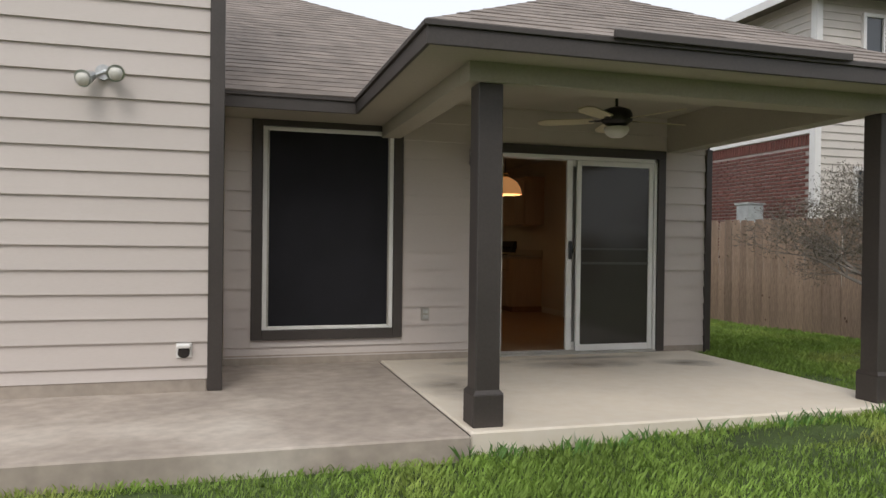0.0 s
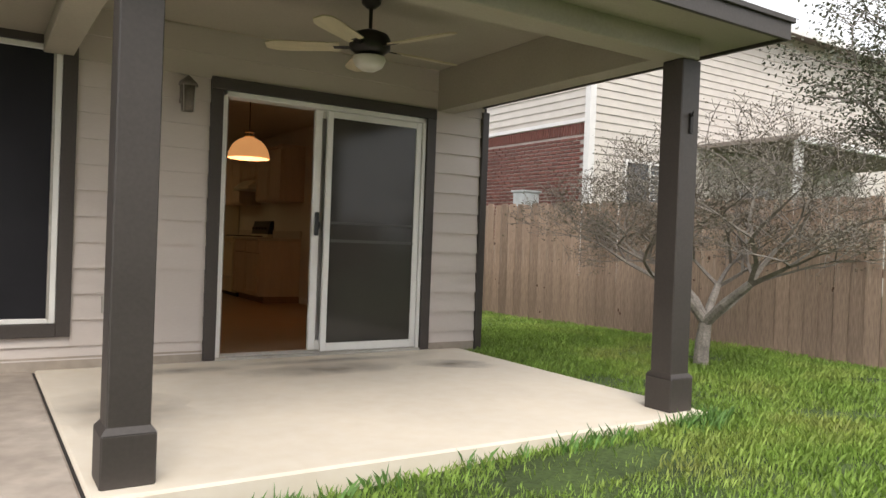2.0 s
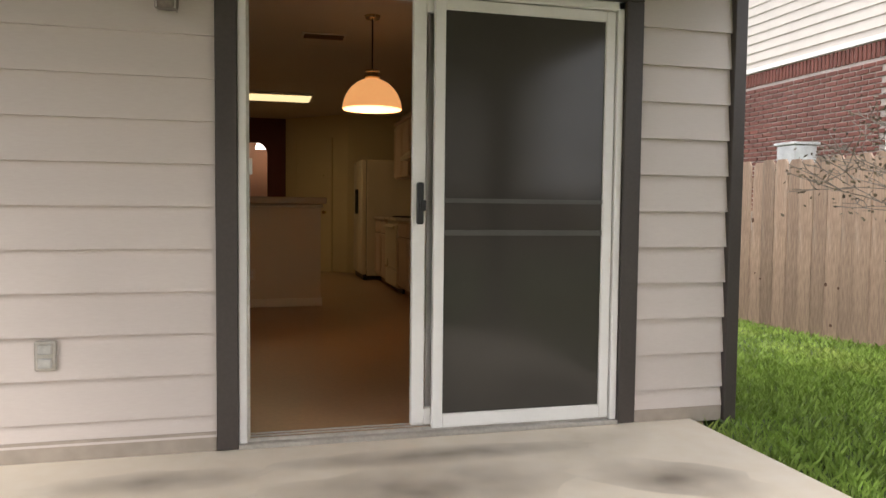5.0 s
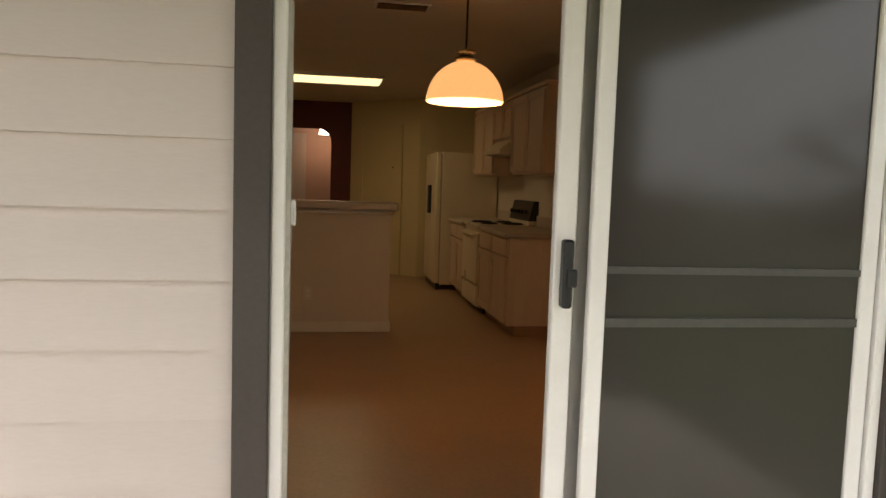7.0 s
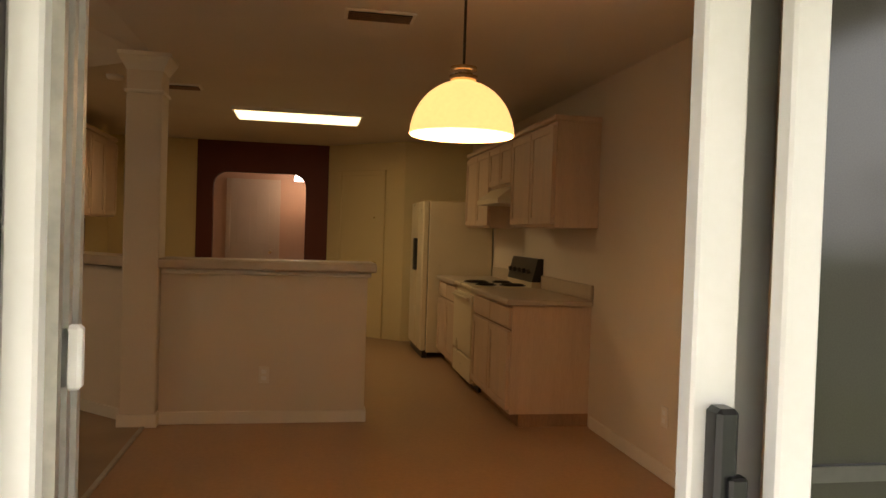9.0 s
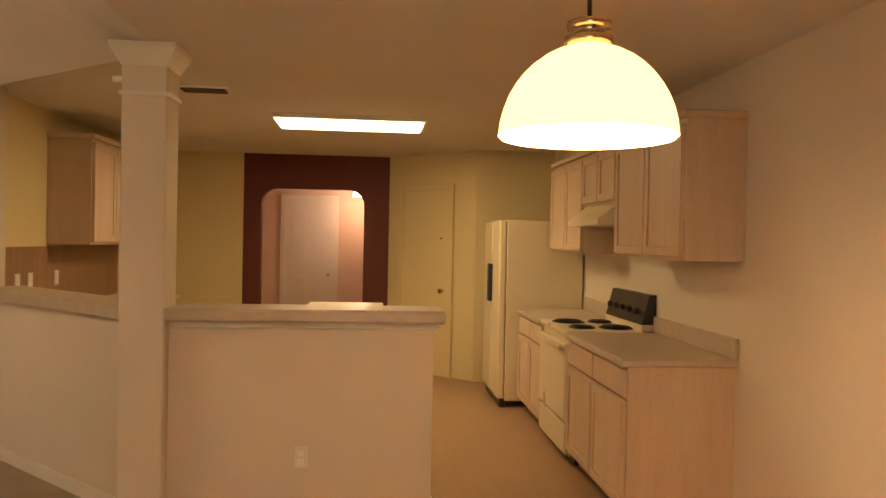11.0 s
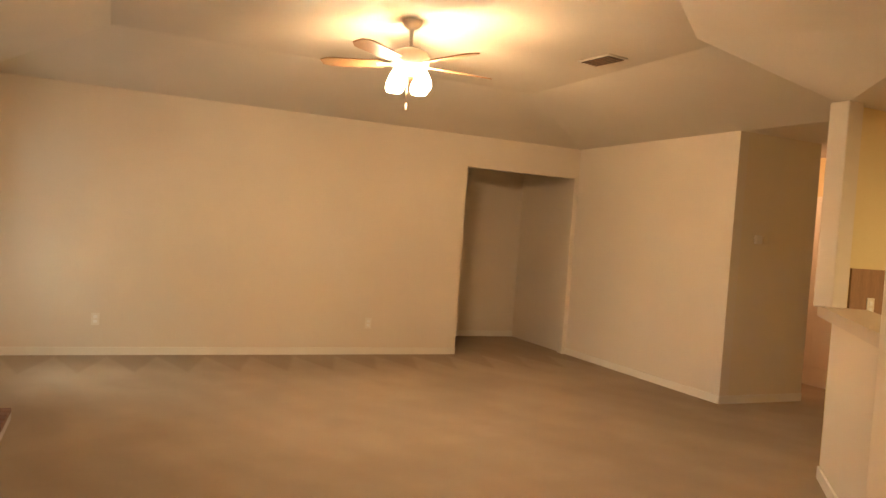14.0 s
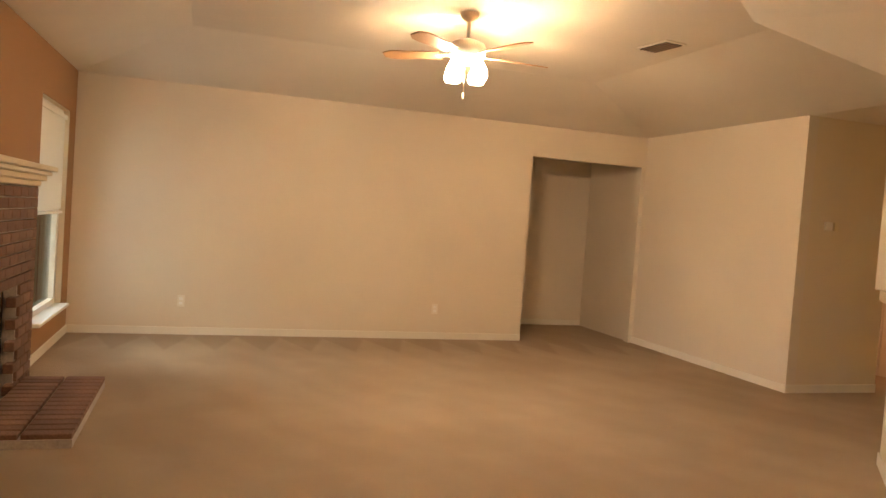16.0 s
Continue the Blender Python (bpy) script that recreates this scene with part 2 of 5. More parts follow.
M_BRONZE = mat("dark_bronze", (0.028, 0.024, 0.022), 0.4, 0.5)
M_GLASS = glass("clear_glass")
# glass tinted only to hold down the daylight through the living room window
M_SUNGLASS = glass("dimming_glass", (0.96, 1.0, 0.93), 0.62)
M_DARKGLASS = mat("dark_window_glass", (0.03, 0.035, 0.04), 0.08, bump=0, spec=0.8)


# ---- mesh helpers ----
def bx(bm, x0, y0, z0, x1, y1, z1, bev=0.0):
    r = bmesh.ops.create_cube(bm, size=1)
    bmesh.ops.scale(bm, vec=(x1 - x0, y1 - y0, z1 - z0), verts=r["verts"])
    bmesh.ops.translate(bm, vec=((x0 + x1) / 2, (y0 + y1) / 2, (z0 + z1) / 2), verts=r["verts"])
    if bev:
        es = list({e for v in r["verts"] for e in v.link_edges})
        bmesh.ops.bevel(bm, geom=es, offset=bev, segments=1, affect="EDGES")
    return bm


def box(x0, y0, z0, x1, y1, z1, bev=0.0):
    return bx(bmesh.new(), x0, y0, z0, x1, y1, z1, bev)


def cyl(bm, p0, p1, r0, r1=None, seg=14):
    p0, p1 = Vector(p0), Vector(p1)
    d = p1 - p0
    m = Matrix.Translation((p0 + p1) / 2) @ d.to_track_quat("Z", "Y").to_matrix().to_4x4()
    bmesh.ops.create_cone(bm, cap_ends=True, segments=seg, radius1=r0, radius2=r0 if r1 is None else r1, depth=d.length, matrix=m)
    return bm


def lathe(bm, at, prof, seg=28):
    """Turns a profile of (radius, height) about the upright through at."""
    rings = []
    for r, z in prof:
        rings.append([bm.verts.new((at[0] + max(r, 1e-4) * math.cos(2 * math.pi * k / seg), at[1] + max(r, 1e-4) * math.sin(2 * math.pi * k / seg), at[2] + z)) for k in range(seg)])
    for a, b in zip(rings, rings[1:]):
        for k in range(seg):
            f = bm.faces.new((a[k], a[(k + 1) % seg], b[(k + 1) % seg], b[k]))
            f.smooth = True
    return bm


def prism(pts, z0, z1, bm=None):
    bm = bm or bmesh.new()
    lo = [bm.verts.new((x, y, z0)) for x, y in pts]
    hi = [bm.verts.new((x, y, z1)) for x, y in pts]
    n = len(pts)
    bm.faces.new(lo[::-1])
    bm.faces.new(hi)
    for k in range(n):
        bm.faces.new((lo[k], lo[(k + 1) % n], hi[(k + 1) % n], hi[k]))
    bmesh.ops.recalc_face_normals(bm, faces=bm.faces)
    return bm


def mesh_of(name, bm, material):
    me = bpy.data.meshes.new(name)
    bm.to_mesh(me)
    bm.free()
    me.materials.append(material)
    return me


def part(name, bm, material, parent=None, label=""):
    ob = new(name, mesh_of(name, bm, material))
    if parent:
        ob.parent = parent
    return tagged(ob, label)


def thing(name, label, category, at=(0, 0, 0), group="", kind=""):
    e = new(name)
    e.location = at
    e.empty_display_size = 0.1
    bpy.context.view_layer.update()
    return tagged(e, label, category, group, kind)


def sub(name, bm, material, parent, label=""):
    """A part whose mesh is given in world places, under a thing that stands elsewhere."""
    off = Vector((0, 0, 0))
    p = parent
    while p:
        off += p.location
        p = p.parent
    bmesh.ops.translate(bm, vec=-off, verts=bm.verts)
    return part(name, bm, material, parent, label)


def structure(name, bm, material, label):
    return tagged(part(name, bm, material), label, name.split("_")[0], kind="structure")


def wall_y(name, x0, x1, y0, y1, z0, z1, holes, material, label):
    """A wall along x with openings (x0, x1, z0, z1) cut right through."""
    bm = bmesh.new()
    xs = sorted({x0, x1, *[h[0] for h in holes], *[h[1] for h in holes]})
    for a, b in zip(xs, xs[1:]):
        zs = [(z0, z1)]
        for h in holes:
            if h[0] <= a + 1e-6 and b <= h[1] + 1e-6:
                zs = [q for lo, hi in zs for q in ((lo, min(hi, h[2])), (max(lo, h[3]), hi)) if q[1] - q[0] > 1e-4]
        for lo, hi in zs:
            bx(bm, a, y0, lo, b, y1, hi)
    return structure(name, bm, material, label)


def swap(bm):
    """Turns a wall along x into one along y."""
    for v in bm.verts:
        v.co.x, v.co.y = v.co.y, v.co.x
    bmesh.ops.reverse_faces(bm, faces=bm.faces)
    return bm


# ---- plan ----
FL, CE, CL = 0.03, 2.46, 2.56     # indoor floor, kitchen ceiling, foot of the living room's ceiling
GZ, GE = -0.16, -0.05             # lawn, west and east
XR, XF = 2.38, -6.35              # east wall and far west wall, inside
DX0, DX1, DTOP = 0.09, 1.87, 2.03 # sliding door's opening
EAVE, EB = 2.33, 2.20             # fascia top and bottom
YK = 9.05                         # red wall

# ground: level lawn that rises towards the east side of the patio
def lawn_z(x, y):
    u = min(1.0, max(0.0, (x + 1.6) / 3.6))
    return GZ + (GE - GZ) * u * u * (3 - 2 * u)


g = bmesh.new()
gx = [-600, -200, -80, -40, -20, -10] + [-6 + 0.5 * k for k in range(29)] + [12, 20, 40, 80, 200, 600]
gy = [-600, -200, -80, -40, -20, -12] + [-8 + k for k in range(19)] + [14, 20, 40, 80, 200, 600]
vs = [[g.verts.new((x, y, lawn_z(x, y))) for y in gy] for x in gx]
for i in range(len(gx) - 1):
    for j in range(len(gy) - 1):
        g.faces.new((vs[i][j], vs[i + 1][j], vs[i + 1][j + 1], vs[i][j + 1]))
structure("ground", g, M_SOIL, "green lawn with bare soil patches beside the patio")

# patio
patio = thing("patio", "concrete patio slab with a joint and worn edges", "patio", kind="structure")
part("slab", box(-1.09, -2.74, -0.3, 2.29, -0.004, 0, 0.012), M_SLAB, patio, "pale smooth concrete slab")
part("slab", box(-6.5, -2.80, -0.3, -1.105, -0.004, -0.004, 0.012), M_SLAB2, patio, "older stained concrete slab")
part("joint", box(-1.105, -2.74, -0.3, -1.09, -0.004, -0.018), M_DARKGAP, patio, "dark expansion joint")


def stain(x, y, rx, ry, ang, seed):
    rnd = random.Random(seed)
    bm = bmesh.new()
    c = bm.verts.new((0, 0, 0))
    ring = []
    for k in range(26):
        a = 2 * math.pi * k / 26
        q = 0.75 + 0.3 * rnd.random()
        ring.append(bm.verts.new((rx * q * math.cos(a), ry * q * math.sin(a), 0)))
    for k in range(26):
        bm.faces.new((c, ring[k], ring[(k + 1) % 26]))
    bmesh.ops.transform(bm, matrix=pose(x, y, 0.004, 0, 0, ang), verts=bm.verts)
    return bm


M_STAINSOFT = bpy.data.materials.new("faded_damp_stain")
M_STAINSOFT.use_nodes = True
sn, sl = M_STAINSOFT.node_tree.nodes, M_STAINSOFT.node_tree.links
sb = sn["Principled BSDF"]
sb.inputs["Base Color"].default_value = (0.17, 0.14, 0.115, 1)
sb.inputs["Roughness"].default_value = 0.85
sc = sn.new("ShaderNodeTexCoord")
sg = sn.new("ShaderNodeTexGradient")
sg.gradient_type = "SPHERICAL"
sm = sn.new("ShaderNodeMapping")
sm.inputs["Location"].default_value, sm.inputs["Scale"].default_value = (-1, -1, 0), (2, 2, 0)
sl.new(sc.outputs["Generated"], sm.inputs[0])
sl.new(sm.outputs[0], sg.inputs[0])
sno = sn.new("ShaderNodeTexNoise")
sno.inputs["Scale"].default_value = 5
sl.new(sc.outputs["Object"], sno.inputs[0])
smu = sn.new("ShaderNodeMath")
smu.operation = "MULTIPLY"
sl.new(sg.outputs["Fac"], smu.inputs[0])
sl.new(sno.outputs[0], smu.inputs[1])
smu2 = sn.new("ShaderNodeMath")
smu2.operation, smu2.use_clamp = "MULTIPLY", True
smu2.inputs[1].default_value = 0.8
sl.new(smu.outputs[0], smu2.inputs[0])
sl.new(smu2.outputs[0], sb.inputs["Alpha"])
for k, (x, y, rx, ry, a) in enumerate(((-0.78, -1.35, 0.42, 0.62, 10), (0.75, -0.62, 0.75, 0.30, 4), (1.75, -0.75, 0.45, 0.22, -35), (-0.2, -0.35, 0.5, 0.15, 0), (0.9, -0.28, 0.9, 0.12, 0))):
    part("damp_stain", stain(x, y, rx, ry, a, k), M_STAINSOFT, patio)
# ---- house shell ----
W0, W1, WZ0, WZ1 = -2.19, -0.98, 0.31, 2.165
wall_y("wall_south", XF - 0.1, 2.50, 0.012, 0.15, -0.02, 2.60, [(DX0, DX1, 0.0, DTOP), (W0, W1, WZ0, WZ1), (-6.05, -4.82, 0.36, 2.14), (-3.88, -2.92, 0.05, 0.78)], M_WALL, "cream painted wall around the sliding door")
structure("wall_east", box(XR, 0.15, -0.02, 2.50, 11.5, 2.60), M_WALL, "plain cream painted side wall")
wall_y("wall_accent", XF + 0.001, -2.4, 0.1504, 0.156, FL, 2.58, [(-6.05, -4.82, 0.36, 2.14), (-3.88, -2.92, FL, 0.78)], M_TAN, "tan brown accent wall behind the fireplace")
structure("wall_far", box(XF - 0.1, 0.15, -0.02, XF, 4.97, 2.75), M_WALL, "wide bare cream living room wall")
structure("wall_header", box(XF - 0.1, 4.97, 2.20, XF, 6.49, 2.75), M_WALL, "cream header over the alcove opening")
structure("wall_jamb", box(XF - 0.1, 6.43, -0.02, XF, 6.489, 2.2), M_WALL, "narrow cream jamb beside the alcove")
structure("wall_alcove", box(-7.8, 4.4, -0.02, -7.7, 6.6, 2.75), M_WALL, "cream back wall of the alcove")
structure("wall_alcove_side", box(-7.7, 4.85, -0.02, XF - 0.1, 4.95, 2.75), M_WALL, "cream side wall of the alcove")
structure("wall_living_north", box(-7.7, 6.49, -0.02, -3.815, 6.60, 2.75), M_WALL, "bare cream wall of the living room")
structure("wall_thermostat", box(-3.93, 6.60, -0.02, -3.815, 7.55, 2.75), M_OLIVE, "short yellow-cream wall with a thermostat")
wall_y("wall_passage", -5.6, -2.15, 8.45, 8.55, -0.02, 2.75, [], M_YELLOW, "cream wall at the end of the passage")
structure("wall_passage_side", box(-5.6, 6.60, -0.02, -5.5, 8.45, 2.75), M_PINK, "warm lit wall of the side passage")
structure("wall_kitchen_west", box(-2.10, 5.68, -0.02, -2.05, YK, 2.75), M_YELLOW, "pale yellow kitchen wall behind the cabinets")
AX0, AX1, AZ = -0.80, 0.37, 2.07
bm = bmesh.new()
for a, b in ((-2.05, -1.0), (0.66, 1.6)):
    bx(bm, a, YK, -0.02, b, YK + 0.12, 2.6)
structure("wall_kitchen_north", bm, M_YELLOW, "pale yellow kitchen end wall")

# red wall with a round-cornered arch
pts = [(-1.0, 0.0), (AX0, 0.0)]
R = 0.18
for k in range(9):
    a = math.pi - k * math.pi / 16
    pts.append((AX0 + R + R * math.cos(a), AZ - R + R * math.sin(a)))
for k in range(9):
    a = math.pi / 2 - k * math.pi / 16
    pts.append((AX1 - R + R * math.cos(a), AZ - R + R * math.sin(a)))
pts += [(AX1, 0.0), (0.66, 0.0), (0.66, 2.60), (-1.0, 2.60)]
bm = bmesh.new()
fr = [bm.verts.new((x, YK - 0.004, z)) for x, z in pts]
bk = [bm.verts.new((x, YK + 0.118, z)) for x, z in pts]
bm.faces.new(fr)
bm.faces.new(bk[::-1])
for k in range(len(pts)):
    bm.faces.new((fr[k], bk[k], bk[(k + 1) % len(pts)], fr[(k + 1) % len(pts)]))
bmesh.ops.recalc_face_normals(bm, faces=bm.faces)
structure("wall_red", bm, M_RED, "deep oxblood red wall with a round-cornered archway")
# hall behind the arch
structure("wall_hall_back", box(-2.2, 11.4, -0.02, 2.5, 11.5, 2.6), M_PINK, "warm pinkish hall wall")
structure("wall_hall_west", box(-1.45, YK + 0.12, -0.02, -1.35, 11.4, 2.6), M_PINK, "warm pinkish hall side wall")
# pantry diagonal and fridge alcove
bm = prism([(0.66, YK), (1.55, 8.12), (1.63, 8.2), (0.74, YK + 0.1)], -0.02, 2.6)
structure("wall_pantry", bm, M_YELLOW, "pale yellow diagonal pantry wall")
structure("wall_fridge", box(1.55, 8.12, -0.02, XR, 8.22, 2.6), M_YELLOW, "pale yellow wall behind the refrigerator")

# floors
floor = structure("floor_vinyl", box(-2.1, 0.02, -0.1, XR, 11.4, FL), M_VINYL, "tan sheet vinyl floor")
bm = prism([(-0.63, 0.15), (-0.63, 4.32), (-2.0, 5.56), (-2.05, 5.7), (-2.05, 8.5), (-7.75, 8.5), (-7.75, 0.15)], -0.1, FL + 0.008)
structure("floor_carpet", bm, M_CARPET, "beige cut pile carpet with vacuum marks")
structure("trim_carpet_edge", box(-0.64, 0.15, FL - 0.01, -0.612, 4.3, FL + 0.012, 0.003), M_ALU, "thin metal strip between carpet and vinyl")

# ceilings
bm = prism([(-0.63, 0.15), (XR, 0.15), (XR, 11.5), (-2.1, 11.5), (-2.1, 5.62), (-0.63, 4.42)], CE, CE + 0.05)
structure("ceiling_kitchen", bm, M_CEIL, "textured off-white kitchen ceiling")
bm = bmesh.new()
outer = [(-0.63, 0.15, CE), (-0.63, 4.42, CE), (-2.1, 5.62, CE), (-2.1, 6.5, CL), (XF, 6.5, CL), (XF, 0.15, CL)]
inner = [(-1.75, 1.2, FZ), (-1.75, 3.8, FZ), (-2.55, 4.75, FZ), (-2.6, 4.95, FZ), (-5.0, 4.95, FZ), (-5.0, 1.2, FZ)]
vo = [bm.verts.new(p) for p in outer]
vi = [bm.verts.new(p) for p in inner]
for k in range(6):
    bm.faces.new((vo[k], vo[(k + 1) % 6], vi[(k + 1) % 6], vi[k]))
bm.faces.new(vi)
bmesh.ops.triangulate(bm, faces=[f for f in bm.faces if len(f.verts) == 4])
r = bmesh.ops.extrude_face_region(bm, geom=list(bm.faces))
bmesh.ops.translate(bm, vec=(0, 0, 0.06), verts=[v for v in r["geom"] if isinstance(v, bmesh.types.BMVert)])
bmesh.ops.recalc_face_normals(bm, faces=bm.faces)
structure("ceiling_living", bm, M_CEIL, "textured off-white vaulted living room ceiling")
structure("ceiling_alcove", box(-7.8, 4.4, 2.40, XF - 0.1, 6.6, 2.46), M_CEIL, "low alcove ceiling")
structure("ceiling_passage", box(-5.6, 6.505, 2.56, -2.1, 8.5, 2.62), M_CEIL, "off-white passage ceiling")

# baseboards
for a in ((XF, 0.16, XF + 0.014, 4.97), (XF - 0.1, 6.476, -3.815, 6.49), (-3.815, 6.476, -3.801, 7.55), (XR - 0.014, 0.16, XR, 4.06),
          (-2.4, 0.15, DX0 - 0.06, 0.164), (XF, 0.156, -4.37, 0.17), (-7.7, 4.95, -7.686, 6.49)):
    structure("baseboard", box(a[0], a[1], FL, a[2], a[3], FL + 0.085, 0.004), M_BASE, "narrow cream painted baseboard")

# ---- half wall, columns, bar top ----
hw = thing("half_wall", "cream half wall with a laminate bar top", "half wall", (0.1, 4.4, FL), kind="structure")
sub("wall_panel", box(-0.55, 4.34, FL, 0.815, 4.45, 1.06), M_WALL, hw)
sub("baseboard", box(-0.55, 4.326, FL, 0.829, 4.34, FL + 0.085, 0.004), M_BASE, hw)
sub("baseboard", box(0.815, 4.34, FL, 0.829, 4.45, FL + 0.085, 0.004), M_BASE, hw)
sub("trim_moulding", box(-0.55, 4.318, 1.035, 0.838, 4.475, 1.072, 0.008), M_BASE, hw)
d = Vector((-1.98 + 0.72, 5.52 - 4.35, 0)).normalized()
nrm = Vector((-d.y, d.x, 0))
def strip(a, b, w0, w1, z0, z1):
    a, b = Vector(a), Vector(b)
    q = [a + nrm * w0, b + nrm * w0, b + nrm * w1, a + nrm * w1]
    return prism([(p.x, p.y) for p in q], z0, z1)
A3, B3 = (-0.72, 4.36, 0), (-1.98, 5.53, 0)
sub("wall_panel", strip(A3, B3, 0.0, -0.11, FL, 1.06), M_WALL, hw)
sub("baseboard", strip(A3, B3, 0.014, 0.0, FL, FL + 0.085), M_BASE, hw)
bar = thing("bar_top", "beige laminate bar top on the half wall", "counter", (0.1, 4.4, 1.072))
sub("straight_top", box(-0.56, 4.25, 1.072, 0.87, 4.56, 1.14, 0.012), M_LAMINATE, bar)
sub("angled_top", strip((-0.70, 4.34, 0), (-2.06, 5.60, 0), 0.07, -0.22, 1.073, 1.139), M_LAMINATE, bar)

def column(x, y, w, cap):
    c = thing("column", "square cream painted column with a flared capital" if cap else "plain square cream painted column", "column", (x, y, FL if cap else 1.139), kind="structure")
    sub("shaft", box(x - w / 2, y - w / 2, FL if cap else 1.139, x + w / 2, y + w / 2, CE, 0.006), M_WALL, c)
    if cap:
        sub("base_moulding", box(x - w / 2 - 0.014, y - w / 2 - 0.014, FL, x + w / 2 + 0.014, y + w / 2 + 0.014, FL + 0.09, 0.005), M_BASE, c)
        sub("neck_ring", box(x - w / 2 - 0.012, y - w / 2 - 0.012, 2.20, x + w / 2 + 0.012, y + w / 2 + 0.012, 2.225, 0.005), M_BASE, c)
        bm = bmesh.new()
        rings = []
        for k, (e, z) in enumerate(((0.003, 2.35), (0.012, 2.37), (0.03, 2.40), (0.045, 2.43), (0.05, 2.435), (0.05, CE))):
            h = w / 2 + e
            rings.append([bm.verts.new((x + sx * h, y + sy * h, z)) for sx, sy in ((-1, -1), (1, -1), (1, 1), (-1, 1))])
        for p, q in zip(rings, rings[1:]):
            for k in range(4):
                bm.faces.new((p[k], p[(k + 1) % 4], q[(k + 1) % 4], q[k]))
        bm.faces.new(rings[0][::-1])
        sub("capital", bm, M_BASE, c)
column(-0.665, 4.37, 0.222, True)
column(-2.03, 5.56, 0.14, False)

# ---- sliding door ----
door = thing("door_sliding", "white vinyl sliding patio door, open, with a dark screen", "door", (DX0, 0.0, 0.0), kind="structure")
for a in ((DX0, -0.012, 0.02, DX0 + 0.035, 0.13, DTOP), (DX1 - 0.035, -0.012, 0.02, DX1, 0.13, DTOP), (DX0, -0.012, DTOP - 0.04, DX1, 0.13, DTOP)):
    sub("frame", box(*a, 0.004), M_WHITE, door)
for y in (0.012, 0.045, 0.08):
    sub("frame_rib", box(DX0 + 0.035, y, 0.02, DX0 + 0.047, y + 0.012, DTOP - 0.04), M_ALU, door)
sub("sill_track", box(DX0 - 0.01, -0.03, 0.0, DX1 + 0.01, 0.15, 0.022, 0.004), M_ALU, door, "worn aluminium track")
for y in (0.01, 0.05, 0.09):
    sub("rail", box(DX0, y, 0.022, DX1, y + 0.008, 0.036), M_ALU, door)
def leaf(name, x0, x1, y0, y1, z0, z1, st, glassmat, label):
    f = sub(name, box(x0, y0, z0, x0 + st, y1, z1, 0.004), M_WHITE, door, label)
    for a in ((x1 - st, y0, z0, x1, y1, z1), (x0 + st, y0, z0, x1 - st, y1, z0 + st * 1.3), (x0 + st, y0, z1 - st, x1 - st, y1, z1)):
        sub("leaf_frame", box(*a, 0.004), M_WHITE, door)
    sub("pane", box(x0 + st - 0.005, (y0 + y1) / 2 - 0.003, z0 + st, x1 - st + 0.005, (y0 + y1) / 2 + 0.003, z1 - st), glassmat, door)
leaf("fixed_leaf", 0.93, DX1 - 0.035, 0.085, 0.12, 0.036, DTOP - 0.04, 0.055, M_GLASS, "fixed glass leaf")
leaf("sliding_leaf", 0.855, 1.78, 0.045, 0.08, 0.036, DTOP - 0.04, 0.062, M_GLASS, "open sliding glass leaf")
leaf("screen_leaf", 0.945, DX1 - 0.04, 0.0, 0.03, 0.03, DTOP - 0.045, 0.05, M_SCREEN2, "dark solar screen leaf")
h1 = box(0.872, 0.010, 0.97, 0.902, 0.045, 1.16, 0.006)
bx(h1, 0.885, 0.0, 1.03, 0.910, 0.02, 1.08, 0.004)
sub("handle", h1, M_BLACK, door, "black pull handle")
sub("latch", box(DX0 + 0.03, 0.045, 1.18, DX0 + 0.06, 0.062, 1.25, 0.004), M_WHITE, door)
sub("screen_rail", box(0.995, 0.004, 0.92, DX1 - 0.09, 0.0118, 0.945), M_RAILGREY, door)
sub("screen_rail", box(0.995, 0.004, 1.07, DX1 - 0.09, 0.0118, 1.09), M_RAILGREY, door)
tr = thing("trim_door", "dark brown painted door casing", "trim", (0, 0, 0), kind="structure")
for a in ((0.0, -0.034, 0.005, DX0, 0.012, DTOP), (DX1, -0.034, 0.005, 1.96, 0.012, DTOP), (0.0, -0.036, DTOP, 1.96, 0.012, 2.12)):
    part("casing", box(*a, 0.004), M_TRIM, tr)

# ---- exterior window ----
win = thing("window_1", "tall window with a black solar screen and brown casing", "window", (-1.58, 0, WZ0), kind="structure")
for a in ((-2.285, -0.034, 0.22, -2.19, 0.012, 2.26), (-0.98, -0.034, 0.22, -0.89, 0.012, 2.26), (-2.19, -0.036, 2.165, -0.98, 0.012, 2.26), (-2.19, -0.036, 0.22, -0.98, 0.012, 0.31)):
    sub("casing", box(*a, 0.004), M_TRIM, win, "brown casing")
for a in ((-2.19, -0.02, 0.31, -2.145, 0.05, 2.165), (-1.025, -0.02, 0.31, -0.98, 0.05, 2.165), (-2.145, -0.02, 2.125, -1.025, 0.05, 2.165), (-2.145, -0.02, 0.31, -1.025, 0.05, 0.345)):
    sub("window_frame", box(*a, 0.005), M_WHITE, win, "white vinyl frame")
for a in ((-2.150, -0.026, 0.34, -2.133, -0.008, 2.13), (-1.037, -0.026, 0.34, -1.02, -0.008, 2.13)):
    sub("screen_edge", box(*a, 0.003), M_ALU, win)
sub("screen", box(-2.145, -0.012, 0.345, -1.025, -0.006, 2.125), M_SCREEN, win, "black solar screen")
sub("pane", box(-2.145, 0.03, 0.345, -1.025, 0.036, 2.125), M_DARKGLASS, win)

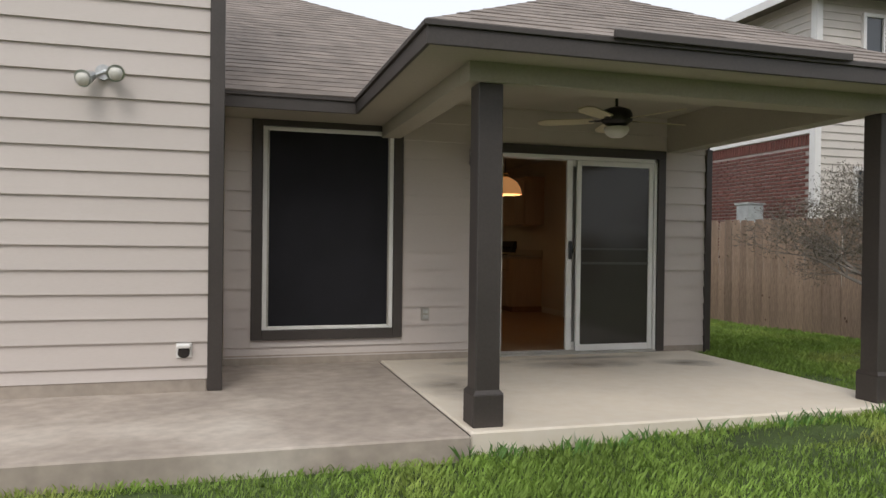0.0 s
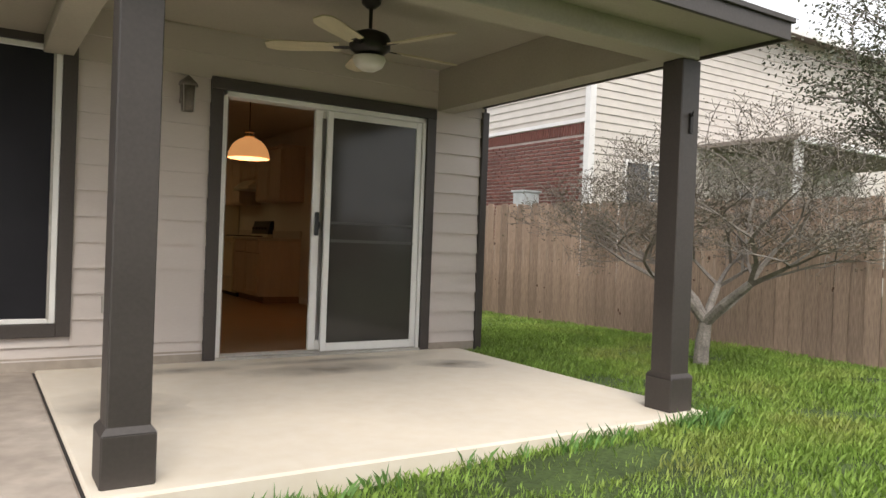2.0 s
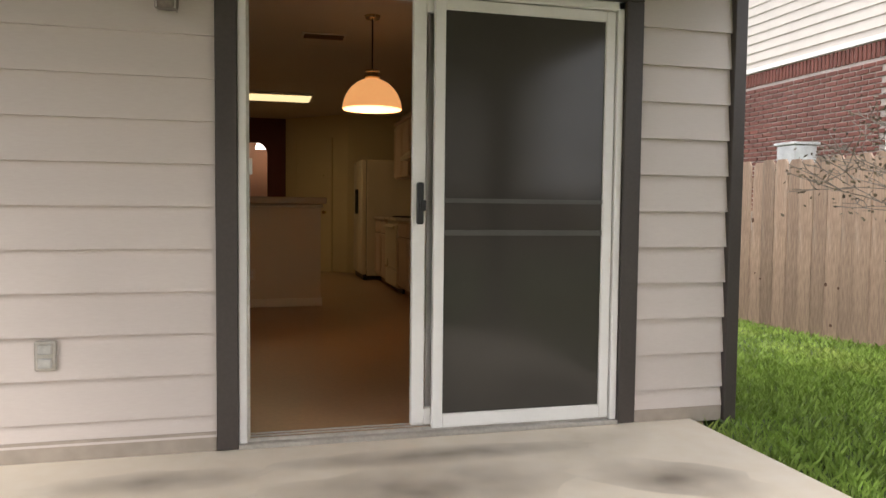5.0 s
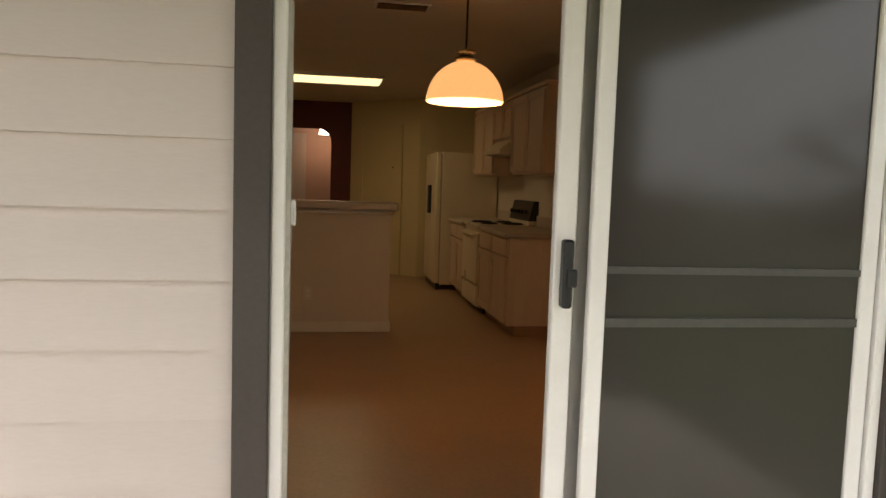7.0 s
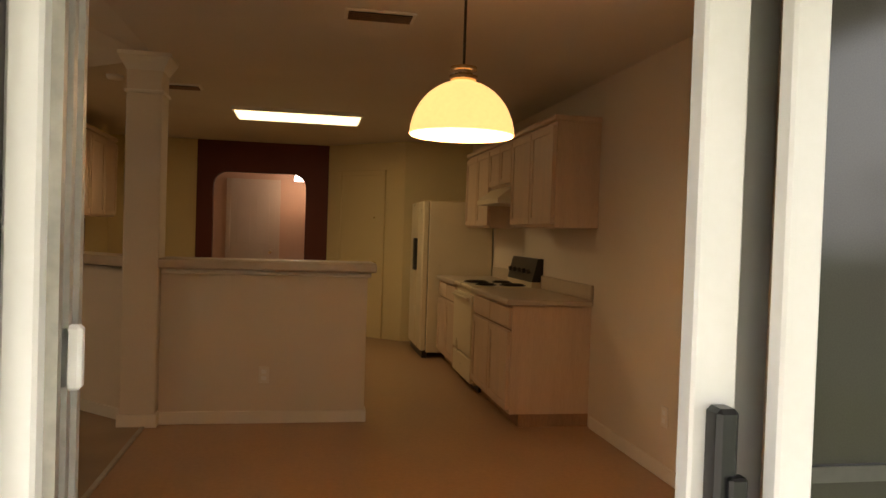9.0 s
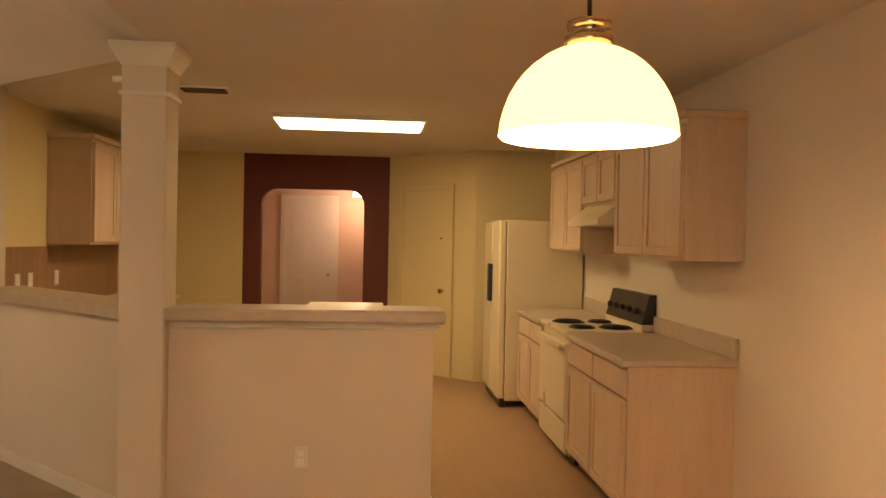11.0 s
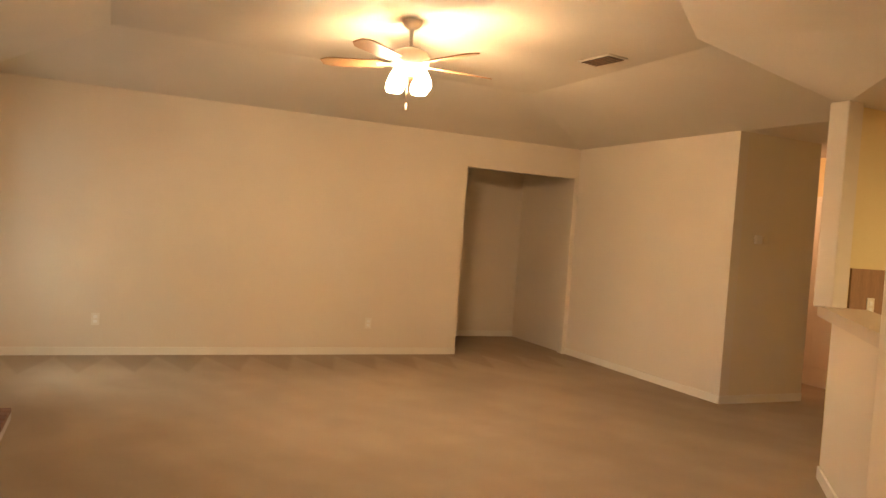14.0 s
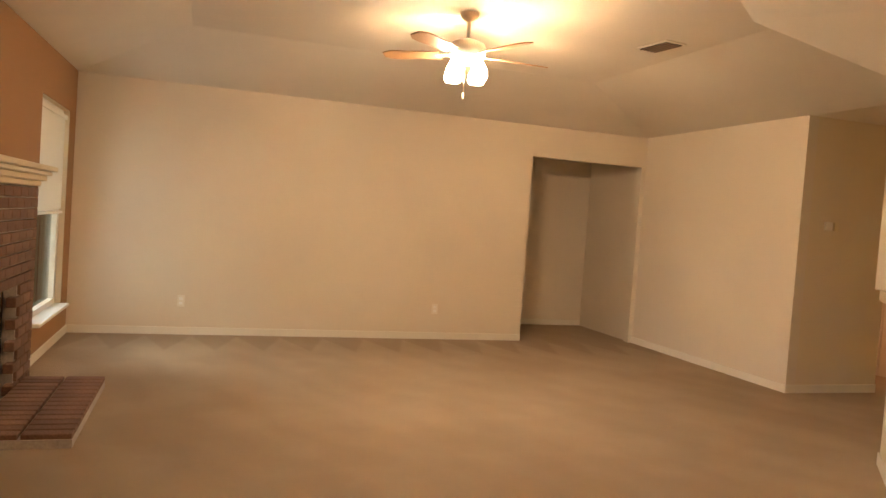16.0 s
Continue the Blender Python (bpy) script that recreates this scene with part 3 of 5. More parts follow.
# ---- porch posts, beams, roof ----
def post(x):
    p = thing("porch_post", "dark brown square porch post with a wider base", "post", (x, -2.56, 0), group="porch posts")
    sub("shaft", box(x - 0.079, -2.639, 0.19, x + 0.079, -2.481, 2.10, 0.006), M_TRIM, p)
    sub("base", box(x - 0.099, -2.659, 0.0, x + 0.099, -2.461, 0.20, 0.006), M_TRIM, p)
    bm = bmesh.new()
    rings = []
    for e, z in ((0.099, 0.20), (0.080, 0.225)):
        rings.append([bm.verts.new((x + sx * e, -2.56 + sy * e, z)) for sx, sy in ((-1, -1), (1, -1), (1, 1), (-1, 1))])
    for k in range(4):
        bm.faces.new((rings[0][k], rings[0][(k + 1) % 4], rings[1][(k + 1) % 4], rings[1][k]))
    sub("collar", bm, M_TRIM, p)
post(-0.95)
post(2.12)
EX0, EX1, EY = -1.46, 2.50, -3.02
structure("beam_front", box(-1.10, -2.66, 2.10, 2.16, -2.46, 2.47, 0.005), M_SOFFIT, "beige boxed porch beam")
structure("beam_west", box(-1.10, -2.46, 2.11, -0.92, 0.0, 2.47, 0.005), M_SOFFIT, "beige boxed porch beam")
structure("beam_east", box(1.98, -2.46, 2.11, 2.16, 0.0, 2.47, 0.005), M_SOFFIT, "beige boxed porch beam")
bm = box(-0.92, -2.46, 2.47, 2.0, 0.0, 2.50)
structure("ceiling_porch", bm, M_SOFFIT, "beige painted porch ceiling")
bm = bmesh.new()
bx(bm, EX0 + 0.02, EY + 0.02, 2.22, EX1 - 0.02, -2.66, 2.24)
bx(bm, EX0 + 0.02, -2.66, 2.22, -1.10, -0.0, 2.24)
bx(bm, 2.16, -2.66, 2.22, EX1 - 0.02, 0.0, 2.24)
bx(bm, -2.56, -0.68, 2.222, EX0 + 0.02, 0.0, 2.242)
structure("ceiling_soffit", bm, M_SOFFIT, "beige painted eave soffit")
fas = thing("trim_fascia", "dark brown fascia along the eaves", "fascia", (0, 0, 0), kind="structure")
for a in ((EX0, EY, EB, EX1, EY + 0.025, EAVE - 0.03), (EX0, EY + 0.025, EB, EX0 + 0.025, -0.70, EAVE - 0.03), (EX1 - 0.025, EY + 0.025, EB, EX1, 0.6, EAVE - 0.03), (-2.56, -0.70, EB, EX0, -0.675, EAVE - 0.03),
          (EX0 - 0.018, EY - 0.018, EAVE - 0.032, EX1 + 0.018, EY + 0.01, EAVE), (EX0 - 0.018, EY + 0.01, EAVE - 0.032, EX0 + 0.008, -0.71, EAVE), (-2.56, -0.718, EAVE - 0.032, EX0 - 0.02, -0.69, EAVE)):
    part("fascia_board", box(*a, 0.003), M_TRIM, fas)
part("drip_board", box(-0.35, EY - 0.05, EAVE - 0.012, 1.35, EY - 0.022, EAVE + 0.035, 0.004), M_TRIM, fas, "dark splash board on the roof edge")

SL = 0.5
def shingled(name, corners, nrow, label, seed):
    """Overlapping rows of shingle tabs on a roof plane: corners eave left, eave right, top right, top left."""
    rnd = random.Random(seed)
    a, b, c, dd = [Vector(p) for p in corners]
    up = (b - a).cross(dd - a).normalized()
    if up.z < 0:
        up = -up
    verts, faces = [], []
    for r_ in range(nrow):
        s0, s1 = r_ / nrow, (r_ + 1.25) / nrow
        l0, r0 = a.lerp(dd, s0), b.lerp(c, s0)
        s1 = min(s1, 1)
        l1, r1 = a.lerp(dd, s1), b.lerp(c, s1)
        m = max(1, int((r0 - l0).length / 0.3))
        u = [0.0] + [min(1, max(0, (k + 0.5 * (r_ % 2) + 0.1 * rnd.random()) / m)) for k in range(m)] + [1.0]
        for p, q in zip(u, u[1:]):
            if q - p < 1e-3:
                continue
            lift = 0.006 + 0.004 * rnd.random()
            v = [l0.lerp(r0, p) + up * lift, l0.lerp(r0, q) + up * lift, l1.lerp(r1, q) + up * 0.002, l1.lerp(r1, p) + up * 0.002, l0.lerp(r0, p), l0.lerp(r0, q)]
            i = len(verts)
            verts += v
            faces += [(i, i + 1, i + 2, i + 3), (i + 4, i + 5, i + 1, i)]
    me = bpy.data.meshes.new(name)
    me.from_pydata([tuple(v) for v in verts], [], faces)
    me.materials.append(M_SHINGLE)
    return me


roof = thing("roof", "hipped roof of weathered grey-brown asphalt shingles", "roof", (0, 0, 0), kind="structure")
hx = (EX0 + EX1) / 2
rise = (EX1 - EX0) / 2
def roof_plane(corners, nrow, seed):
    ob = new("roof_slope", shingled("roof_slope", corners, nrow, "", seed))
    ob.parent = roof
    ob["kind"] = "stuff"
    bm = bmesh.new()
    bm.faces.new([bm.verts.new(Vector(p) - Vector((0, 0, 0.01))) for p in corners])
    part("roof_deck", bm, M_SHINGLE, roof)
ap = (hx, EY + rise, EAVE + SL * rise)
roof_plane(((EX0, EY, EAVE), (EX1, EY, EAVE), ap, ap), 16, 1)
roof_plane(((EX0, -0.72, EAVE), (EX0, EY, EAVE), ap, (hx, -0.72 + rise, EAVE + SL * rise)), 16, 2)
roof_plane(((EX1, EY, EAVE), (EX1, -0.72, EAVE), (hx, -0.72 + rise, EAVE + SL * rise), ap), 16, 3)
MX, MY, MR = 2.75, -0.72, 6.0
roof_plane(((-9.0, MY, EAVE), (EX0, MY, EAVE), (EX0 + 0.2 - MY, 0.2, EAVE + SL * (0.2 - MY)), (-9.0, 0.2, EAVE + SL * (0.2 - MY))), 7, 4)
roof_plane(((-9.0, 0.2, EAVE + SL * (0.2 - MY)), (MX + MY - 0.2, 0.2, EAVE + SL * (0.2 - MY)), (MX - MR, MY + MR, EAVE + SL * MR), (-9.0, MY + MR, EAVE + SL * MR)), 37, 6)
roof_plane(((MX, MY, EAVE), (MX, MY + 2 * MR, EAVE), (MX - MR, MY + MR, EAVE + SL * MR), (MX - MR, MY + MR, EAVE + SL * MR)), 44, 5)
part("roof_deck", prism([(-9, 1.4), (1.6, 1.4), (1.6, 11.5), (-9, 11.5)], 3.05, 3.1), M_SHINGLE, roof)

# corner boards and chimney chase
CX, CY = -2.54, -1.11
structure("trim_corner", box(2.46, -0.034, -0.02, 2.53, 0.012, 2.16, 0.004), M_TRIM, "dark brown corner board")
structure("trim_corner_side", box(2.502, 0.013, -0.02, 2.53, 0.12, 2.25, 0.004), M_TRIM, "dark brown corner board")
structure("wall_chase", box(-4.9, CY + 0.014, -0.1, CX - 0.004, 0.0, 5.6), M_SIDING, "chimney chase clad in beige lap siding")
structure("trim_chase_corner", box(CX - 0.085, CY - 0.022, 0.0, CX + 0.022, CY + 0.10, 5.6, 0.004), M_TRIM, "dark brown corner board")
structure("wall_footing", box(-4.9, CY - 0.006, -0.02, CX - 0.09, CY + 0.02, 0.09, 0.004), M_EDGE, "exposed concrete footing under the siding")
structure("wall_footing_house", box(CX + 0.02, -0.012, -0.02, 0.0, 0.012, 0.085, 0.004), M_EDGE, "exposed concrete footing under the siding")
structure("wall_footing_east", box(1.96, -0.012, -0.02, 2.46, 0.012, 0.06, 0.004), M_EDGE, "exposed concrete footing under the siding")


def board(x0, x1, y, z0, z1):
    """One lapped board: thick at its lower edge."""
    bm = bmesh.new()
    prof = [(y, z1), (y - 0.004, z1), (y - 0.026, z0), (y, z0)]
    a = [bm.verts.new((x0, p, q)) for p, q in prof]
    b = [bm.verts.new((x1, p, q)) for p, q in prof]
    for k in range(4):
        bm.faces.new((a[k], b[k], b[(k + 1) % 4], a[(k + 1) % 4]))
    bm.faces.new(a[::-1])
    bm.faces.new(b)
    bmesh.ops.recalc_face_normals(bm, faces=bm.faces)
    return bm


sid = thing("wall_siding", "beige painted lap siding boards", "siding", (0, 0, 0), kind="structure")
P = 0.177
gaps = [(0.0, 1.96, 0.0, 2.12), (-2.285, -0.89, 0.22, 2.26)]
for k in range(-1, 13):
    z0 = max(0.06, 0.155 + P * k)
    z1 = min(2.60, 0.155 + P * (k + 1) + 0.012)
    xs = [CX + 0.02, -2.285, -0.89, 0.0, 1.96, 2.46]
    runs, cur = [], None
    for a, b in zip(xs, xs[1:]):
        hole = [g_ for g_ in gaps if g_[0] <= a and b <= g_[1] and z1 - 0.015 > g_[2] and z0 < g_[3]]
        if hole:
            lo, hi = hole[0][2], hole[0][3]
            for p, q in ((z0, lo), (hi, z1)):
                if min(q, z1) - max(p, z0) > 0.02:
                    part("siding_board", board(a, b, 0.012, max(p, z0), min(q, z1)), M_SIDING, sid)
            if cur:
                runs.append(cur)
            cur = None
        else:
            cur = (cur[0], b) if cur else (a, b)
    if cur:
        runs.append(cur)
    for a, b in runs:
        part("siding_board", board(a, b, 0.012, z0, z1), M_SIDING, sid)
ch = thing("wall_chase_siding", "beige painted lap siding on the chimney chase", "siding", (0, 0, 0), kind="structure")
for k in range(-1, 30):
    part("siding_board", board(-4.9, CX - 0.085, CY + 0.014, max(0.09, 0.19 + P * k), 0.19 + P * (k + 1) + 0.012), M_SIDING, ch)
part("siding_side", box(CX - 0.004, CY + 0.1, 0, CX + 0.008, 0.0, 5.4), M_SIDING, ch)

# ---- outdoor things ----
def seg_frame(p0, p1):
    p0, p1 = Vector(p0), Vector(p1)
    return p0, (p1 - p0).normalized(), (p1 - p0).length


F0, FD, FLN = seg_frame((6.05, -5.0, 0), (4.40, 5.4, 0))
fence = thing("fence", "weathered cedar picket privacy fence", "fence", (F0.x, F0.y, GE - 0.02))
ang = math.degrees(math.atan2(FD.y, FD.x))
picks = []
for v in range(6):
    bm = bmesh.new()
    q = 0.018 if v % 2 else 0.022
    pts2 = [(-0.068, 0), (0.068, 0), (0.068, 1.55), (0.045, 1.59), (-0.045, 1.59), (-0.068, 1.55)]
    a = [bm.verts.new((x, -q / 2, z)) for x, z in pts2]
    b = [bm.verts.new((x, q / 2, z)) for x, z in pts2]
    bm.faces.new(a)
    bm.faces.new(b[::-1])
    for k in range(6):
        bm.faces.new((a[k], b[k], b[(k + 1) % 6], a[(k + 1) % 6]))
    bmesh.ops.recalc_face_normals(bm, faces=bm.faces)
    picks.append(mesh_of("picket", bm, M_FENCE))
rf = random.Random(5)
npk = int(FLN / 0.139)
for k in range(npk):
    o = new("picket", picks[rf.randrange(6)])
    o.parent = fence
    o.matrix_local = Matrix.Translation(FD * (0.139 * k)) @ pose(0, 0, rf.uniform(-0.015, 0.02), rf.uniform(-0.6, 0.6), rf.uniform(-0.5, 0.5), ang + rf.uniform(-2, 2))
for z in (0.3, 0.85, 1.35):
    o = part("rail", box(0, -0.06, z, FLN, -0.022, z + 0.085), M_FENCE, fence)
    o.matrix_local = pose(0, 0, 0, 0, 0, ang)
kn = bmesh.new()
bmesh.ops.create_cone(kn, cap_ends=True, segments=10, radius1=0.012, radius2=0.010, depth=0.006)
knm = mesh_of("knot", kn, M_KNOT)
nf = Vector((-FD.y, FD.x, 0))
for k in range(60):
    o = new("knot", knm)
    o.parent = fence
    p = FD * rf.uniform(0, FLN) + nf * 0.012
    o.matrix_local = Matrix.Translation((p.x, p.y, rf.uniform(0.1, 1.45))) @ pose(0, 0, 0, 90, 0, ang) @ Matrix.Diagonal((rf.uniform(0.5, 1.3), rf.uniform(0.7, 2), 1, 1))

# neighbour's house
NX, NY = 8.0, 4.42
nb = thing("neighbour_house", "two-storey house of red brick and pale lap siding", "house", (NX, NY, GZ))
sub("wall", box(NX + 0.02, NY + 0.02, GZ, 19, 19, 6.1), M_NSIDING, nb, "pale siding wall")
sub("brick_backing", box(NX - 0.005, NY + 0.1, GZ, NX + 0.02, 17, 3.05), M_MORTAR, nb, "grey mortar")
sub("corner_board", box(NX - 0.05, NY - 0.05, GZ, NX + 0.09, NY + 0.09, 5.85), M_NTRIM, nb, "white corner board")
sub("frieze", box(NX - 0.05, NY + 0.09, 3.27, NX + 0.0, 17, 3.34), M_NTRIM, nb, "white frieze board")
for k in range(38):
    z0 = 0.9 + 0.15 * k
    if z0 > 5.8:
        break
    bm = board(NX + 0.09, 18, NY + 0.02, z0, z0 + 0.16)
    sub("siding_board", bm, M_NSIDING, nb)
    if z0 > 3.3:
        bm = swap(board(NY + 0.09, 17, NX + 0.02, z0, z0 + 0.16))
        sub("siding_board", bm, M_NSIDING, nb)
bk = bmesh.new()
bx(bk, -0.02, 0.0, 0.0, 0.0, 0.192, 0.052, 0.004)
bkm = mesh_of("brick", bk, M_BRICK)
bk = bmesh.new()
bx(bk, -0.02, 0.0, 0.0, 0.0, 0.052, 0.205, 0.004)
bkm2 = mesh_of("brick", bk, M_BRICK)
rest = bmesh.new()
cnt = 0
for r_ in range(28):
    z = 1.05 + 0.073 * r_
    if z > 3.0:
        break
    for c_ in range(26):
        y = NY + 0.12 + 0.216 * c_ + (0.108 if r_ % 2 else 0)
        if c_ < 11:
            o = new("brick", bkm)
            o.parent = nb
            o.matrix_local = Matrix.Translation((-0.004, y - NY, z - GZ))
        else:
            bx(rest, NX - 0.024, y, z, NX - 0.004, y + 0.192, z + 0.052)
for c_ in range(60):
    y = NY + 0.12 + 0.073 * c_
    o = new("brick", bkm2)
    o.parent = nb
    o.matrix_local = Matrix.Translation((-0.004, y - NY, 3.05 - GZ))
o = sub("brickwork", rest, M_BRICK, nb)
o["kind"] = "stuff"
# its windows, roof and chimney
def nwin(x0, x1, z0, z1):
    w = sub("window", box(x0, NY - 0.02, z0, x1, NY + 0.03, z1), M_DARKGLASS, nb, "dark window with white frame")
    for a in ((x0 - 0.07, z0 - 0.07, x1 + 0.07, z0), (x0 - 0.07, z1, x1 + 0.07, z1 + 0.07), (x0 - 0.07, z0, x0, z1), (x1, z0, x1 + 0.07, z1), ((x0 + x1) / 2 - 0.02, z0, (x0 + x1) / 2 + 0.02, z1)):
        f = part("frame", box(a[0] - NX, -0.06, a[1] - GZ, a[2] - NX, 0.03, a[3] - GZ), M_NTRIM, w)
    for k in range(1, 9):
        z = z0 + (z1 - z0) * k / 9
        part("blind_slat", box((x0 + x1) / 2 + 0.05 - NX, -0.025, z - 0.01 - GZ, x1 - 0.03 - NX, -0.018, z + 0.008 - GZ), M_BLIND, w)
nwin(8.95, 10.2, 1.75, 2.60)
nwin(9.1, 9.95, 4.80, 5.52)
nwin(12.4, 13.5, 1.45, 2.35)
nroof = bmesh.new()
ex = 0.5
c0 = [(NX - ex, NY - ex), (19.5, NY - ex), (19.5, 19.5), (NX - ex, 19.5)]
top = [(NX + 5.2, NY + 5.2), (14.3, NY + 5.2), (14.3, 14.3), (NX + 5.2, 14.3)]
lo = [nroof.verts.new((x, y, 5.87)) for x, y in c0]
hi = [nroof.verts.new((x, y, 8.1)) for x, y in top]
for k in range(4):
    nroof.faces.new((lo[k], lo[(k + 1) % 4], hi[(k + 1) % 4], hi[k]))
nroof.faces.new(hi)
nroof.faces.new(lo[::-1])
sub("roof", nroof, M_SHINGLE, nb, "grey-brown shingle roof")
sub("fascia", box(NX - ex - 0.02, NY - ex - 0.02, 5.75, 19.5, NY - ex, 5.90), M_NTRIM, nb, "white fascia")
sub("fascia", box(NX - ex - 0.02, NY - ex, 5.75, NX - ex, 19.5, 5.90), M_NTRIM, nb, "white fascia")
sub("chimney", box(13.5, 5.6, 6.3, 13.85, 5.95, 7.35), M_NSIDING, nb)
sub("patio_roof", box(11.0, 2.2, 3.06, 17.0, NY + 0.02, 3.14), M_SHINGLE, nb, "low shingled patio cover")
sub("gutter", box(10.95, 2.12, 2.98, 17.0, 2.2, 3.10, 0.01), M_NTRIM, nb, "white gutter")
sub("patio_post", box(11.1, 2.25, GZ, 11.22, 2.37, 3.06), M_NTRIM, nb)
acb = thing("utility_box", "pale grey metal utility box behind the fence", "box", (7.2, 5.2, GZ))
sub("housing", box(7.05, 5.05, GZ, 7.4, 5.4, 1.93, 0.01), M_GALV, acb)
sub("lid", box(7.02, 5.02, 1.93, 7.43, 5.43, 1.97, 0.006), M_GALV, acb)


# the yard's far end: fence and the house behind it
rear = thing("rear_fence", "weathered cedar fence at the end of the yard", "fence", (0, -14.0, GZ))
for k in range(150):
    o = new("picket", picks[rf.randrange(6)])
    o.parent = rear
    o.matrix_local = pose(-12 + 0.139 * k, 0, rf.uniform(0, 0.03), 0, rf.uniform(-0.5, 0.5), rf.uniform(-2, 2))
for z in (0.3, 1.35):
    part("rail", box(-12.1, -0.06, z, 8.9, -0.02, z + 0.085), M_FENCE, rear)
rh = thing("rear_house", "pale sided two-storey house with a grey-brown shingle roof", "house", (0, -22, GZ))
part("wall", box(-11, -6, 0, 9, 3, 5.2), M_NSIDING, rh)
bm = bmesh.new()
rv = [bm.verts.new(p) for p in ((-11.6, 3.6, 5.15), (9.6, 3.6, 5.15), (5, -1.5, 8.4), (-7, -1.5, 8.4), (-11.6, -6.6, 5.15), (9.6, -6.6, 5.15))]
for q in ((0, 1, 2, 3), (1, 5, 2), (5, 4, 3, 2), (4, 0, 3), (0, 4, 5, 1)):
    bm.faces.new([rv[k] for k in q])
part("roof", bm, M_SHINGLE, rh)


# trees
def tree(name, label, at, seed, height, trunk_r, bark, leafmat, spread, leaves, leaf_size, lean=(0, 0), depth=5, limbs=4, fork=0.45, reach=1.0, lift=0.0):
    rnd = random.Random(seed)
    t = thing(name, label, "tree", (at[0], at[1], GE))
    trunk, tw = bmesh.new(), []
    tips = []

    def grow(p, d_, ln, r, lvl):
        q = p + d_ * ln
        mid = (p + q) / 2 + Vector((rnd.uniform(-1, 1), rnd.uniform(-1, 1), rnd.uniform(-0.4, 0.4))) * ln * 0.09
        for a, b, ra, rb in ((p, mid, r, r * 0.86), (mid, q, r * 0.86, r * 0.72)):
            if lvl < 2:
                cyl(trunk, a, b + (b - a) * 0.05, ra, rb, 8)
            else:
                tw.append((a, b, ra, rb))
        if lvl >= depth:
            tips.append((q, d_))
            return
        if lvl >= depth - 2:
            tips.append((mid, d_))
        n_ = limbs if lvl == 0 else rnd.choice((2, 3, 3))
        for k in range(n_):
            az = 2 * math.pi * (k + rnd.random() * 0.7) / n_
            side = Vector((math.cos(az), math.sin(az), 0))
            nd = (d_ * (0.75 if lvl else 0.55) + side * rnd.uniform(0.5, 1.0) * spread + Vector((0, 0, rnd.uniform(-0.28, 0.24) + lift))).normalized()
            grow(q, nd, ln * rnd.uniform(0.62, 0.9) * (1.0 if lvl else reach), r * rnd.uniform(0.5, 0.66), lvl + 1)
    grow(Vector((0, 0, -0.05)), Vector((lean[0], lean[1], 1)).normalized(), height * fork * 0.42, trunk_r, 0)
    part("trunk", trunk, bark, t, "pale grey trunk with spreading limbs")
    verts, faces = [], []
    for a, b, ra, rb in tw:
        w = (b - a).normalized()
        s = w.cross(Vector((0.3, 0.5, 0.81))).normalized()
        u = w.cross(s)
        i = len(verts)
        for k in range(3):
            c, s_ = math.cos(k * 2.094), math.sin(k * 2.094)
            verts += [tuple(a + (s * c + u * s_) * max(ra, 0.0025)), tuple(b + (s * c + u * s_) * max(rb, 0.002))]
        for k in range(3):
            j = (k + 1) % 3
            faces.append((i + 2 * k, i + 2 * j, i + 2 * j + 1, i + 2 * k + 1))
    me = bpy.data.meshes.new("twig_mass")
    me.from_pydata(verts, [], faces)
    me.materials.append(M_TWIG)
    o_ = new("twig_mass", me)
    o_.parent = t
    o_["kind"] = "stuff"
    verts, faces = [], []
    for q, d_ in tips:
        for k in range(leaves):
            p = q + Vector((rnd.gauss(0, 1), rnd.gauss(0, 1), rnd.gauss(0, 0.8))) * min(0.16, leaf_size * 2.6)
            a = Vector((rnd.uniform(-1, 1), rnd.uniform(-1, 1), rnd.uniform(-1, 0.5))).normalized() * leaf_size * rnd.uniform(0.6, 1.3)
            b = a.cross(Vector((rnd.uniform(-1, 1), rnd.uniform(-1, 1), 1))).normalized() * leaf_size * 0.3
            i = len(verts)
            verts += [tuple(p), tuple(p + a * 0.5 + b), tuple(p + a), tuple(p + a * 0.5 - b)]
            faces.append((i, i + 1, i + 2, i + 3))
    me = bpy.data.meshes.new("crown")
    me.from_pydata(verts, [], faces)
    me.materials.append(leafmat)
    o_ = new("crown", me)
    o_.parent = t
    o_["kind"] = "stuff"
    return t


tree("yard_tree", "small twiggy grey-barked tree with sparse leaves", (3.95, -1.36), 11, 3.05, 0.075, M_BARK, M_DRYLEAF, 0.9, 2, 0.024, (0.10, 0.0), 8, 5, 0.34, 1.6, 0.10)
tree("green_tree", "tall leafy tree behind the fence", (9.8, -1.3), 21, 6.8, 0.16, M_BARK, M_LEAF, 0.7, 44, 0.062, (0, 0), 5, 5, 0.55)
tree("green_tree", "taller leafy tree far behind the fence", (10.4, -3.6), 22, 6.8, 0.16, M_BARK, M_LEAF, 0.7, 44, 0.062, (0, 0), 5, 5, 0.55)


